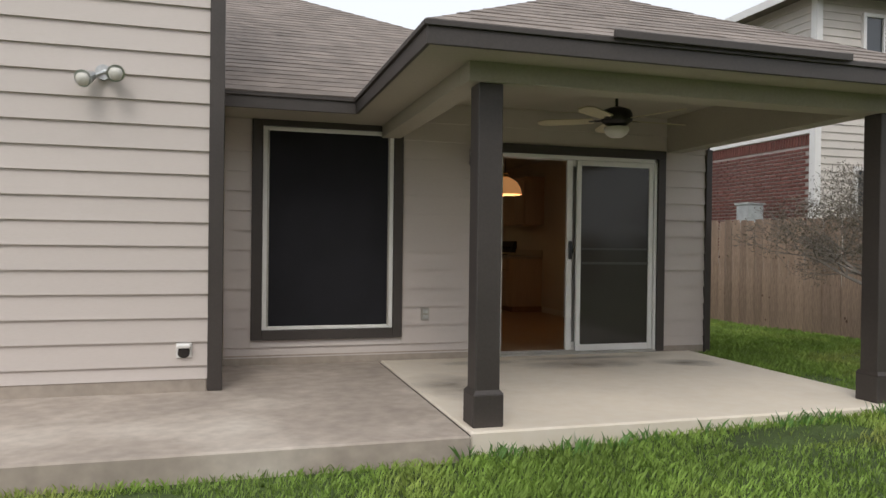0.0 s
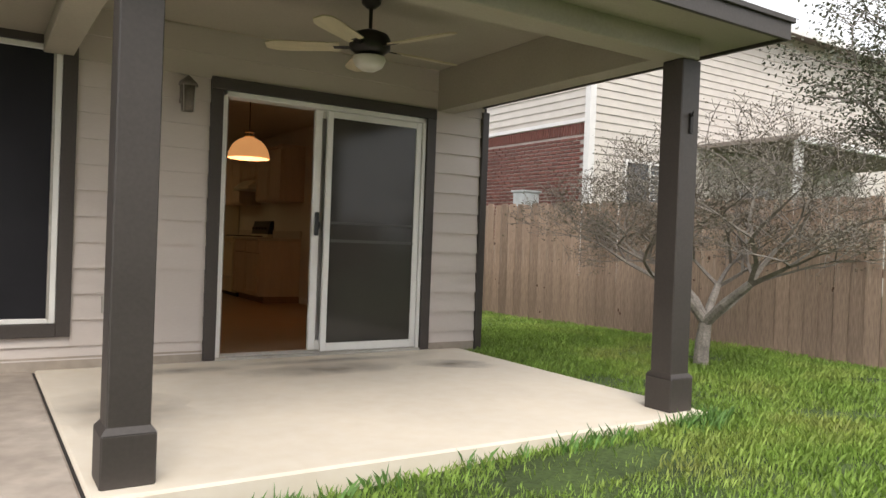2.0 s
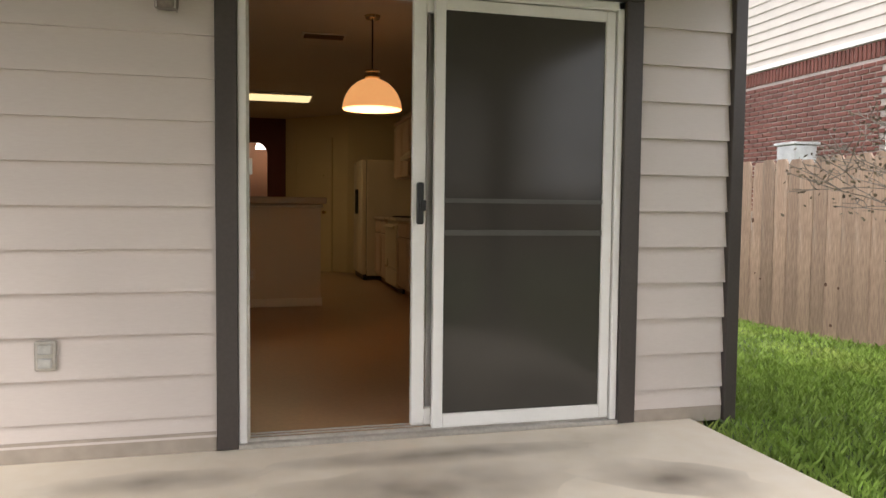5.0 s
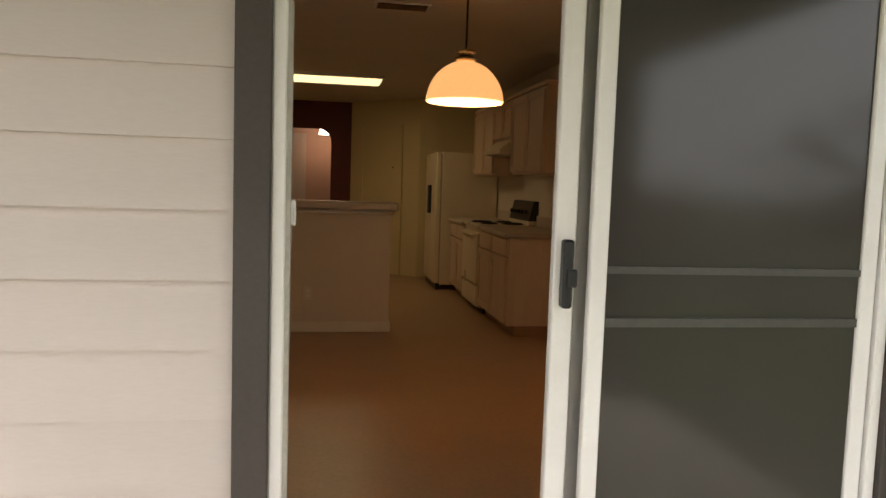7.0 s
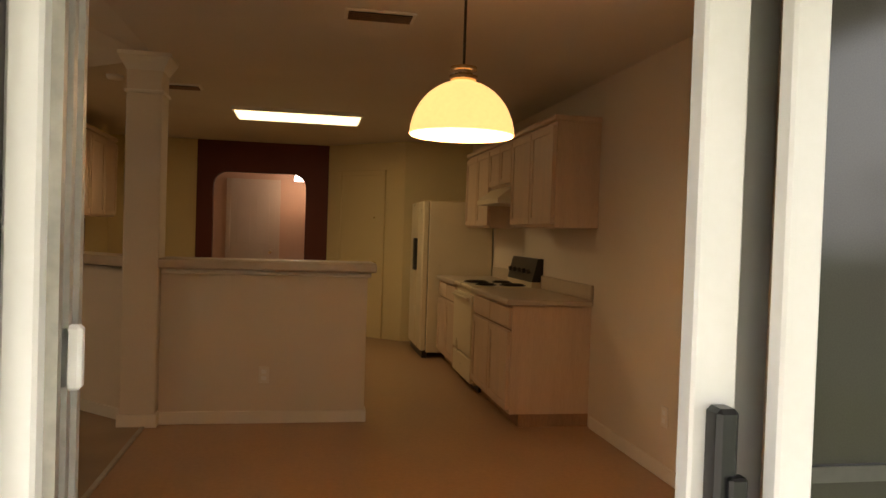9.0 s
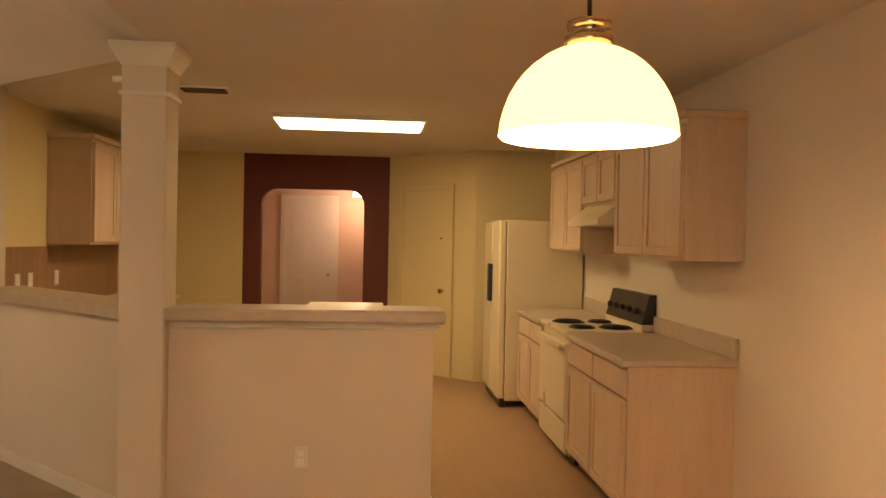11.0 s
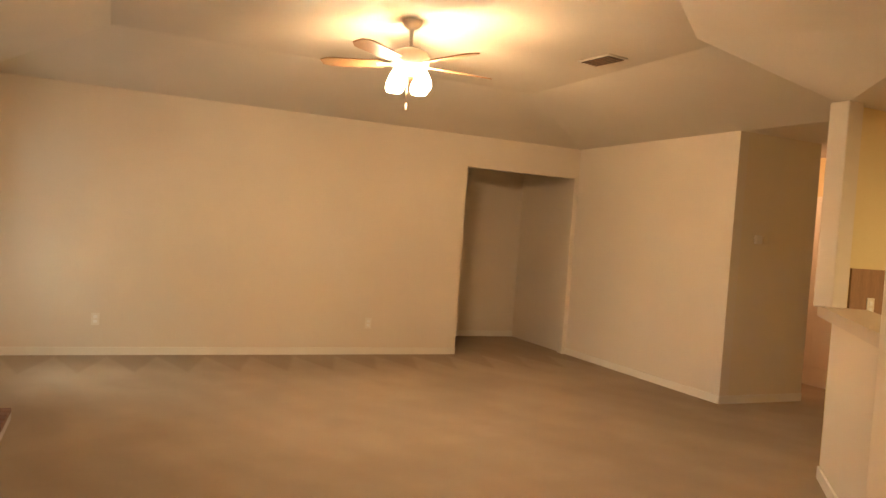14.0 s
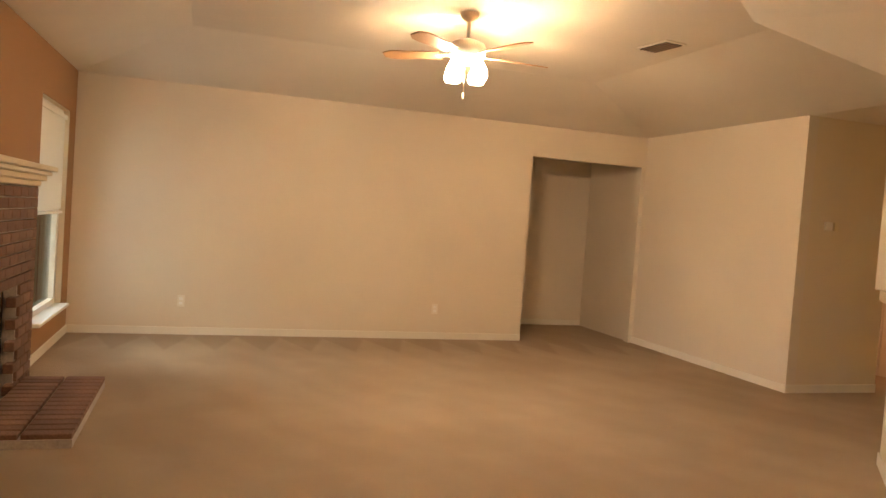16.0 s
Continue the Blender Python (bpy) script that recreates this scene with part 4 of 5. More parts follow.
# lawn blades
def blades(name, count, area, hgt, wid, material, seed, label, clump=None):
    r = np.random.RandomState(seed)
    x = r.uniform(area[0], area[1], count)
    y = r.uniform(area[2], area[3], count)
    if clump:
        k = r.randint(0, len(clump), count)
        c = np.array(clump)[k]
        x, y = c[:, 0] + r.normal(0, c[:, 2]), c[:, 1] + r.normal(0, c[:, 2])
    keep = ~((x > -6.5) & (x < 2.30) & (y > -2.75) & (y < 14))
    keep &= ~((x < 2.6) & (y > -0.05))
    bare = np.sin(x * 2.1 + 1.3 * np.sin(y * 1.7)) * np.sin(y * 2.6 + x) > 0.86
    bare |= ((x - 1.0) / 0.55) ** 2 + ((y + 3.05) / 0.2) ** 2 < 1
    keep &= ~bare | (r.rand(count) < 0.12)
    x, y = x[keep], y[keep]
    m = len(x)
    h = hgt * (0.55 + 0.9 * r.rand(m)) * (0.8 + 0.35 * np.sin(x * 1.9) * np.sin(y * 2.3))
    a = r.uniform(0, 2 * np.pi, m)
    lx, ly = np.cos(a) * h * r.uniform(0.2, 0.8, m), np.sin(a) * h * r.uniform(0.2, 0.8, m)
    px, py = -np.sin(a) * wid, np.cos(a) * wid
    u_ = np.clip((x + 1.6) / 3.6, 0, 1)
    z0 = GZ + (GE - GZ) * u_ * u_ * (3 - 2 * u_) - 0.005
    v = np.stack([np.stack([x - px, y - py, z0], 1), np.stack([x + px, y + py, z0], 1),
                  np.stack([x + px * 0.8 + lx * 0.4, y + py * 0.8 + ly * 0.4, z0 + h * 0.65], 1), np.stack([x + lx, y + ly, z0 + h], 1)], 1).reshape(-1, 3)
    me = bpy.data.meshes.new(name)
    me.vertices.add(len(v))
    me.vertices.foreach_set("co", v.ravel())
    me.loops.add(4 * m)
    me.loops.foreach_set("vertex_index", np.arange(4 * m))
    me.polygons.add(m)
    me.polygons.foreach_set("loop_start", np.arange(0, 4 * m, 4))
    me.polygons.foreach_set("loop_total", np.full(m, 4))
    me.update(calc_edges=True)
    me.materials.append(material)
    return tagged(new(name, me), label, "grass", kind="stuff")


blades("grass", 230000, (-4.5, 6.4, -5.6, 1.0), 0.058, 0.0032, M_GRASS, 1, "bright green uneven lawn grass")
blades("grass", 60000, (2.3, 5.6, 0.0, 7.0), 0.06, 0.004, M_GRASS, 2, "bright green uneven lawn grass")
rw = random.Random(8)
edge = [(rw.uniform(-1.2, 2.3), -2.80 - abs(rw.gauss(0, 0.04)), 0.035) for _ in range(26)] + [(2.2, -2.78, 0.07)] * 8 + [(2.0, -2.86, 0.06)] * 6 + [(1.35, -2.85, 0.07)] * 4 + [(2.25, -2.62, 0.05)] * 5
blades("weeds", 620, (0, 1, 0, 1), 0.10, 0.0042, M_WEED, 3, "leafy weeds along the patio edge", edge)


# porch fan
def ceiling_fan(x, y, zc, drop, blade_r, bmat, body, label, start, cup):
    f = thing("ceiling_fan", label, "ceiling fan", (x, y, zc))
    part("canopy", lathe(bmesh.new(), (0, 0, 0), [(0.0, 0), (0.065, 0), (0.06, -0.03), (0.025, -0.06), (0.0, -0.06)]), body, f)
    part("downrod", cyl(bmesh.new(), (0, 0, -0.05), (0, 0, -drop), 0.012), body, f)
    part("motor_housing", lathe(bmesh.new(), (0, 0, -drop), [(0.0, 0.02), (0.055, 0.015), (0.115, -0.01), (0.13, -0.04), (0.13, -0.10), (0.09, -0.13), (0.065, -0.15), (0.0, -0.15)]), body, f)
    for k in range(5):
        a = start + 72 * k
        bm = bmesh.new()
        n_ = 8
        lo_, hi_ = [], []
        for i in range(n_ + 1):
            u = i / n_
            r_ = 0.19 + (blade_r - 0.19) * u
            w = 0.052 + 0.018 * u - (0.045 * max(0, u - 0.85) / 0.15) ** 1 * 0.8
            lo_.append(r_)
            hi_.append(w)
        up_ = [bm.verts.new((r_, w, 0.004)) for r_, w in zip(lo_, hi_)]
        dn_ = [bm.verts.new((r_, -w, 0.004)) for r_, w in zip(lo_, hi_)]
        for i in range(n_):
            bm.faces.new((up_[i], dn_[i], dn_[i + 1], up_[i + 1]))
        r2 = bmesh.ops.extrude_face_region(bm, geom=list(bm.faces))
        bmesh.ops.translate(bm, vec=(0, 0, -0.008), verts=[v for v in r2["geom"] if isinstance(v, bmesh.types.BMVert)])
        bmesh.ops.recalc_face_normals(bm, faces=bm.faces)
        b_ = part("blade", bm, bmat, f)
        b_.matrix_local = pose(0, 0, -drop - 0.09, 0, 0, a) @ pose(0, 0, 0, 12, 0, 0)
        i_ = part("blade_iron", box(0.09, -0.018, -0.006, 0.23, 0.018, 0.0, 0.002), body, f)
        i_.matrix_local = pose(0, 0, -drop - 0.09, 0, 0, a) @ pose(0, 0, 0, 12, 0, 0)
    if cup:
        part("light_bowl", lathe(bmesh.new(), (0, 0, -drop - 0.15), [(0.10, 0.0), (0.105, -0.02), (0.085, -0.06), (0.045, -0.085), (0.0, -0.09)]), M_FROST, f, "frosted glass bowl")
    else:
        for k in range(4):
            a = radians(30 + 90 * k)
            c, s = math.cos(a), math.sin(a)
            s_ = part("light_shade", lathe(bmesh.new(), (0.12 * c, 0.12 * s, -drop - 0.16), [(0.022, 0.02), (0.035, 0.0), (0.055, -0.04), (0.062, -0.085), (0.05, -0.11), (0.0, -0.115)], 16), M_BULB, f, "lit frosted glass shade")
            part("lamp_arm", cyl(bmesh.new(), (0.03 * c, 0.03 * s, -drop - 0.14), (0.12 * c, 0.12 * s, -drop - 0.145), 0.012), body, f)
        part("pull_chain", cyl(bmesh.new(), (0.03, -0.02, -drop - 0.15), (0.03, -0.02, -drop - 0.36), 0.0025, seg=6), M_CHROME, f)
        part("pull_fob", cyl(bmesh.new(), (0.03, -0.02, -drop - 0.36), (0.03, -0.02, -drop - 0.40), 0.009, 0.006), M_BASE, f)
    return f


ceiling_fan(0.62, -1.36, 2.47, 0.215, 0.66, M_BLADE, M_BRONZE, "bronze porch ceiling fan with pale blades and glass bowl", 2, True)
ceiling_fan(FX, FY, FZ, 0.20, 0.62, M_BLADEDARK, M_BASE, "white ceiling fan with wooden blades and lit shades", 20, False)

# wall things outside
sp = thing("flood_light", "twin galvanised flood lamp on the siding", "flood light", (-3.35, CY - 0.01, 2.31))
part("mount", cyl(bmesh.new(), (0, 0.012, 0), (0, -0.03, 0), 0.055), M_GALV, sp)
for sx, dz in ((-0.11, -0.05), (0.10, 0.0)):
    part("arm", cyl(bmesh.new(), (0, -0.03, 0), (sx * 0.7, -0.08, dz), 0.013), M_GALV, sp)
    part("lamp_head", cyl(bmesh.new(), (sx * 0.6, -0.04, dz + 0.02), (sx, -0.16, dz - 0.03), 0.03, 0.062), M_GALV, sp)
    part("lens", lathe(bmesh.new(), (sx, -0.165, dz - 0.03), [(0.0, -0.05), (0.035, -0.04), (0.05, 0.0), (0.035, 0.03), (0.0, 0.04)], 14), M_FROST, sp)
dv = thing("dryer_vent", "small white wall vent with a dark hood", "vent", (-2.79, CY - 0.002, 0.30))
part("flange", box(-0.055, -0.02, -0.05, 0.055, 0.01, 0.06, 0.004), M_WHITE, dv)
part("hood", box(-0.05, -0.07, 0.025, 0.05, -0.01, 0.06, 0.01), M_WHITE, dv)
part("flap", cyl(bmesh.new(), (0, -0.02, 0.0), (0, -0.045, -0.012), 0.042), M_DARKGAP, dv)
ou = thing("outdoor_outlet", "grey weatherproof outlet cover on the siding", "outlet", (-0.657, 0.0, 0.435))
part("plate", box(-0.04, -0.024, -0.06, 0.04, 0.01, 0.06, 0.005), M_ALU, ou)
for z in (-0.028, 0.028):
    part("cover", box(-0.026, -0.034, z - 0.02, 0.026, -0.024, z + 0.02, 0.004), M_GALV, ou)
sn_ = thing("wall_lantern", "small aged metal wall lantern beside the door", "lantern", (-0.18, 0.0, 1.93))
part("back_plate", box(-0.045, -0.02, -0.04, 0.045, 0.01, 0.12, 0.006), M_LANTERN, sn_)
part("arm", cyl(bmesh.new(), (0, -0.01, 0.09), (0, -0.07, 0.12), 0.01), M_ALU, sn_)
part("cap", lathe(bmesh.new(), (0, -0.075, 0.08), [(0.0, 0.08), (0.02, 0.065), (0.068, 0.02), (0.07, 0.0), (0.0, 0.0)], 8), M_LANTERN, sn_)
part("glass", lathe(bmesh.new(), (0, -0.075, -0.10), [(0.0, 0.0), (0.045, 0.0), (0.055, 0.18), (0.0, 0.18)], 8), M_LANTERN, sn_)
for k in range(4):
    a = radians(45 + 90 * k)
    part("cage_bar", cyl(bmesh.new(), (0.050 * math.cos(a), -0.075 + 0.050 * math.sin(a), -0.105), (0.06 * math.cos(a), -0.075 + 0.06 * math.sin(a), 0.085), 0.004, seg=6), M_ALU, sn_)
hk = thing("plant_hook", "dark iron hook on the porch post", "hook", (2.12, -2.642, 1.72))
part("bracket", box(-0.012, -0.012, -0.06, 0.012, 0.004, 0.06), M_BRONZE, hk)
part("arm", cyl(bmesh.new(), (0, -0.01, 0.04), (-0.04, -0.05, 0.06), 0.006), M_BRONZE, hk)
bl = thing("small_ball", "small pale ball lying in the grass", "ball", (3.60, -1.16, GE + 0.045))
part("ball_shell", lathe(bmesh.new(), (0, 0, 0), [(0, -0.035), (0.025, -0.025), (0.035, 0), (0.025, 0.025), (0, 0.035)], 14), M_WHITE, bl)

# ---- kitchen and dining things ----
pd = thing("pendant_lamp", "brass pendant lamp with a lit opal glass dome", "pendant lamp", (PX, PY, CE - 0.004))
part("canopy", lathe(bmesh.new(), (0, 0, 0), [(0, 0), (0.06, 0), (0.05, -0.025), (0, -0.03)]), M_CHROME, pd)
part("cord", cyl(bmesh.new(), (0, 0, -0.02), (0, 0, -0.40), 0.006, seg=8), M_BRONZE, pd)
part("cap", lathe(bmesh.new(), (0, 0, -0.46), [(0, 0.075), (0.02, 0.07), (0.055, 0.06), (0.055, 0.045), (0.04, 0.042), (0.04, 0.025), (0.06, 0.022), (0.06, 0.005), (0.045, 0.0), (0, 0)]), M_CHROME, pd, "brass cap")
prof = [(0.04, -0.455)] + [(0.221 * math.sin(radians(a)), -0.695 + 0.24 * math.cos(radians(a))) for a in range(15, 95, 8)]
part("shade", lathe(bmesh.new(), (0, 0, 0), prof), M_SHADE, pd, "glowing opal glass dome")
part("shade_lining", lathe(bmesh.new(), (0, 0, 0), [(r_ * 0.97, z - 0.006) for r_, z in prof]), M_SHADEIN, pd, "bright white inside of the dome")
part("bulb", lathe(bmesh.new(), (0, 0, -0.60), [(0, 0.05), (0.02, 0.04), (0.03, 0.0), (0.02, -0.025), (0, -0.03)], 12), M_BULB, pd)

kl = thing("ceiling_light", "long lit kitchen ceiling panel light", "ceiling light", (0.285, 6.45, CE))
part("light_frame", box(-0.60, -0.27, -0.035, 0.60, 0.27, 0.0, 0.004), M_BASE, kl)
part("diffuser", box(-0.575, -0.245, -0.05, 0.575, 0.245, -0.034, 0.004), M_PANEL, kl, "glowing prismatic diffuser")


def vent(x, y, z, w, d_, rot, tilt=0):
    v = thing("ceiling_vent", "dark slatted ceiling air vent", "vent", (x, y, z), group="ceiling vents")
    v.rotation_euler = (radians(tilt), 0, radians(rot))
    part("vent_frame", box(-w / 2, -d_ / 2, -0.012, w / 2, d_ / 2, 0.0, 0.003), M_BASE, v)
    part("backing", box(-w / 2 + 0.02, -d_ / 2 + 0.02, -0.014, w / 2 - 0.02, d_ / 2 - 0.02, -0.012), M_DARKGAP, v)
    for k in range(5):
        yy = -d_ / 2 + 0.03 + (d_ - 0.06) * k / 4
        s = part("slat", box(-w / 2 + 0.02, -0.008, -0.002, w / 2 - 0.02, 0.008, 0.0), M_OAKEDGE, v)
        s.matrix_local = pose(0, yy, -0.017, 35, 0, 0)
vent(0.72, 2.98, CE, 0.36, 0.17, 0)
vent(-0.62, 5.35, CE, 0.32, 0.17, 0)
vent(-3.42, 4.63, FZ, 0.34, 0.2, 8)
sdt = thing("smoke_detector", "small round ceiling smoke detector", "detector", (-1.05, 5.1, CE))
part("detector_body", lathe(bmesh.new(), (0, 0, 0), [(0, 0), (0.06, 0), (0.055, -0.03), (0, -0.035)]), M_BASE, sdt)


def panel_door(parent, x, y0, y1, z0, z1, face=-1):
    """A framed cabinet door in a plane across x."""
    t = 0.018 * face
    lo_, hi_ = sorted((x, x + t))
    d_ = sub("cabinet_door", box(lo_, y0, z0, hi_, y1, z1, 0.003), M_OAK, parent)
    e_ = 0.05
    a_, b_ = sorted((x + t, x + t * 1.5))
    off = Vector(parent.location)
    for q in ((y0, z0, y1, z0 + e_), (y0, z1 - e_, y1, z1), (y0, z0 + e_, y0 + e_, z1 - e_), (y1 - e_, z0 + e_, y1, z1 - e_)):
        part("door_frame", box(a_ - off.x, q[0] - off.y, q[1] - off.z, b_ - off.x, q[2] - off.y, q[3] - off.z, 0.002), M_OAK, d_)


def base_unit(y0, y1, doors):
    c = thing("base_cabinet", "pickled oak base cabinet under the laminate counter", "cabinet", (2.08, (y0 + y1) / 2, FL), group="base cabinets")
    sub("body", box(1.80, y0, FL + 0.09, XR, y1, 0.88, 0.002), M_OAK, c)
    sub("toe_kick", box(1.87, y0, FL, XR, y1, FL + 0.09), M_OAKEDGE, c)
    w = (y1 - y0) / doors
    for k in range(doors):
        a, b = y0 + w * k + 0.012, y0 + w * (k + 1) - 0.012
        sub("drawer_front", box(1.78, a, 0.72, 1.80, b, 0.86, 0.004), M_OAK, c)
        panel_door(c, 1.80, a, b, 0.15, 0.695)
    # dark strip paints in the shadow gap between drawers and doors
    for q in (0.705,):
        sub("painted_gap_shadow", box(1.797, y0, q - 0.004, 1.80, y1, q + 0.004), M_OAKEDGE, c)


RY0, RY1 = 5.22, 5.98
base_unit(4.12, RY0 - 0.004, 2)
base_unit(RY1 + 0.004, 6.86, 2)
for y0, y1 in ((4.09, RY0 - 0.004), (RY1 + 0.004, 6.87)):
    c = thing("countertop", "beige laminate countertop with a backsplash", "countertop", (2.1, (y0 + y1) / 2, 0.88))
    sub("top", box(1.755, y0, 0.88, XR, y1, 0.92, 0.008), M_LAMINATE, c)
    sub("backsplash", box(XR - 0.022, y0, 0.92, XR, y1, 1.03, 0.005), M_LAMINATE, c)
rg = thing("stove", "almond electric range with coil burners", "stove", (2.06, (RY0 + RY1) / 2, FL))
sub("body", box(1.80, RY0, FL + 0.06, XR, RY1, 0.895, 0.004), M_ALMOND, rg)
sub("kick", box(1.85, RY0 + 0.01, FL, XR, RY1 - 0.01, FL + 0.06), M_BLACK, rg)
sub("oven_door", box(1.765, RY0 + 0.01, 0.32, 1.80, RY1 - 0.01, 0.84, 0.008), M_ALMOND, rg)
sub("oven_handle", cyl(bmesh.new(), (1.745, RY0 + 0.06, 0.81), (1.745, RY1 - 0.06, 0.81), 0.014), M_ALMOND, rg)
sub("oven_drawer", box(1.77, RY0 + 0.01, FL + 0.07, 1.80, RY1 - 0.01, 0.30, 0.008), M_ALMOND, rg)
sub("cooktop", box(1.765, RY0, 0.895, XR - 0.08, RY1, 0.925, 0.006), M_ALMOND, rg)
for bxx, byy, br in ((1.93, RY0 + 0.2, 0.075), (1.93, RY1 - 0.2, 0.10), (2.17, RY0 + 0.2, 0.10), (2.17, RY1 - 0.2, 0.075)):
    bm = lathe(bmesh.new(), (bxx, byy, 0.926), [(0.0, 0.0), (br + 0.015, 0.0), (br + 0.018, 0.006), (br, 0.003), (0, 0.002)], 20)
    sub("drip_pan", bm, M_BLACK, rg)
    for k in range(3):
        rr_ = br * (0.35 + 0.3 * k)
        sub("burner_coil", lathe(bmesh.new(), (bxx, byy, 0.934), [(rr_ - 0.007, 0), (rr_, 0.007), (rr_ + 0.007, 0), (rr_, -0.004), (rr_ - 0.007, 0)], 20), M_COIL, rg)
bm = prism([(0, 0), (0.10, 0), (0.10, 0.20), (0.05, 0.20)], RY0, RY1)
for v in bm.verts:
    v.co = Vector((XR - 0.10 + v.co.x, v.co.z, 0.97 + v.co.y))
sub("control_panel", bm, M_BLACK, rg, "black tilted control panel")
sub("panel_riser", box(XR - 0.10, RY0, 0.925, XR, RY1, 0.97), M_ALMOND, rg)
for k in range(5):
    y = RY0 + 0.1 + 0.14 * k
    sub("knob", cyl(bmesh.new(), (XR - 0.09, y, 1.06), (XR - 0.115, y, 1.055), 0.02), M_DARKGAP, rg)


def upper_unit(x, y0, y1, z0, z1, doors, face, back):
    c = thing("wall_cabinet", "pickled oak wall cabinet with panelled doors", "cabinet", ((x + back) / 2, (y0 + y1) / 2, z0), group="wall cabinets")
    lo_, hi_ = sorted((x, back))
    sub("body", box(lo_, y0, z0, hi_, y1, z1, 0.002), M_OAK, c)
    w = (y1 - y0) / doors
    for k in range(doors):
        panel_door(c, x, y0 + w * k + 0.01, y0 + w * (k + 1) - 0.01, z0 + 0.02, z1 - 0.03, face)
    a_, b_ = sorted((x + 0.03 * face, back))
    sub("crown", box(a_, y0 - 0.02, z1, b_, y1 + 0.0, z1 + 0.04, 0.008), M_OAK, c)


upper_unit(2.06, 4.06, 5.10, 1.43, 2.16, 2, -1, XR)
upper_unit(2.06, 5.105, 5.86, 1.78, 2.16, 2, -1, XR)
upper_unit(2.06, 5.865, 6.84, 1.43, 2.16, 2, -1, XR)
hd = thing("range_hood", "almond range hood under the wall cabinet", "range hood", (2.15, 5.48, 1.63))
bm = prism([(0, 0), (0.45, 0), (0.45, 0.15), (0.14, 0.15), (0, 0.04)], 5.11, 5.855)
for v in bm.verts:
    v.co = Vector((XR - 0.45 + v.co.x, v.co.z, 1.63 + v.co.y))
bmesh.ops.recalc_face_normals(bm, faces=bm.faces)
sub("hood_shell", bm, M_ALMOND, hd)
sub("switch_plate", box(2.05, 5.2, 1.735, 2.075, 5.35, 1.765), M_OAKEDGE, hd)
fg = thing("refrigerator", "almond side-by-side refrigerator with black handles", "refrigerator", (2.0, 7.3, FL))
sub("cabinet_body", box(1.67, 6.91, FL + 0.06, XR - 0.02, 7.78, 1.70, 0.006), M_ALMOND, fg)
sub("door", box(1.60, 6.912, FL + 0.08, 1.665, 7.30, 1.70, 0.012), M_ALMOND, fg)
sub("door", box(1.60, 7.31, FL + 0.08, 1.665, 7.778, 1.70, 0.012), M_ALMOND, fg)
sub("door_gasket", box(1.662, 6.93, FL + 0.08, 1.672, 7.76, 1.69), M_BLACK, fg)
for y in (7.265, 7.33):
    h_ = box(1.565, y, 0.95, 1.60, y + 0.03, 1.30, 0.006)
    sub("handle", h_, M_BLACK, fg, "black handle")
sub("grille", box(1.63, 6.93, FL, 1.68, 7.77, FL + 0.08), M_BLACK, fg)
# pantry door on the diagonal wall
pdoor = thing("door_pantry", "cream painted pantry door with a brass knob", "door", (1.07, 8.61, FL), kind="structure")
pdoor.rotation_euler = (0, 0, math.atan2(8.12 - YK, 1.55 - 0.66))
part("door_leaf", box(-0.33, -0.024, 0, 0.33, -0.004, 2.03, 0.003), M_YELLOW, pdoor)
for a in ((-0.40, 0, -0.33, 2.09), (0.33, 0, 0.40, 2.09), (-0.33, 2.03, 0.33, 2.09)):
    part("casing", box(a[0], -0.03, a[1], a[2], -0.002, a[3], 0.003), M_YELLOW, pdoor)
part("knob", cyl(bmesh.new(), (0.27, -0.02, 0.93), (0.27, -0.075, 0.93), 0.018, 0.027), M_CHROME, pdoor)
part("knob", cyl(bmesh.new(), (0.24, -0.02, 1.5), (0.24, -0.03, 1.5), 0.01), M_CHROME, pdoor)
# island counter
isl = thing("kitchen_counter", "pale laminate counter behind the half wall", "counter", (0.25, 6.65, FL))
sub("body", box(-0.03, 6.45, FL, 0.53, 6.9, 0.905), M_OAK, isl)
sub("top", box(-0.06, 6.40, 0.905, 0.58, 6.95, 0.95, 0.008), M_LAMINATE, isl)
# west kitchen run
upper_unit(-1.72, 6.45, 7.95, 1.42, 2.25, 3, 1, -2.05)
wc = thing("base_cabinet", "pickled oak base cabinet along the west wall", "cabinet", (-1.75, 7.0, FL), group="base cabinets")
sub("body", box(-2.05, 5.85, FL, -1.46, 8.0, 0.88), M_OAK, wc)
wt = thing("countertop", "beige laminate countertop with a backsplash", "countertop", (-1.75, 7.0, 0.88))
sub("top", box(-2.05, 5.85, 0.88, -1.43, 8.02, 0.92, 0.006), M_LAMINATE, wt)
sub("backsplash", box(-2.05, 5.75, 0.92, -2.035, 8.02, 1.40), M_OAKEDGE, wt)


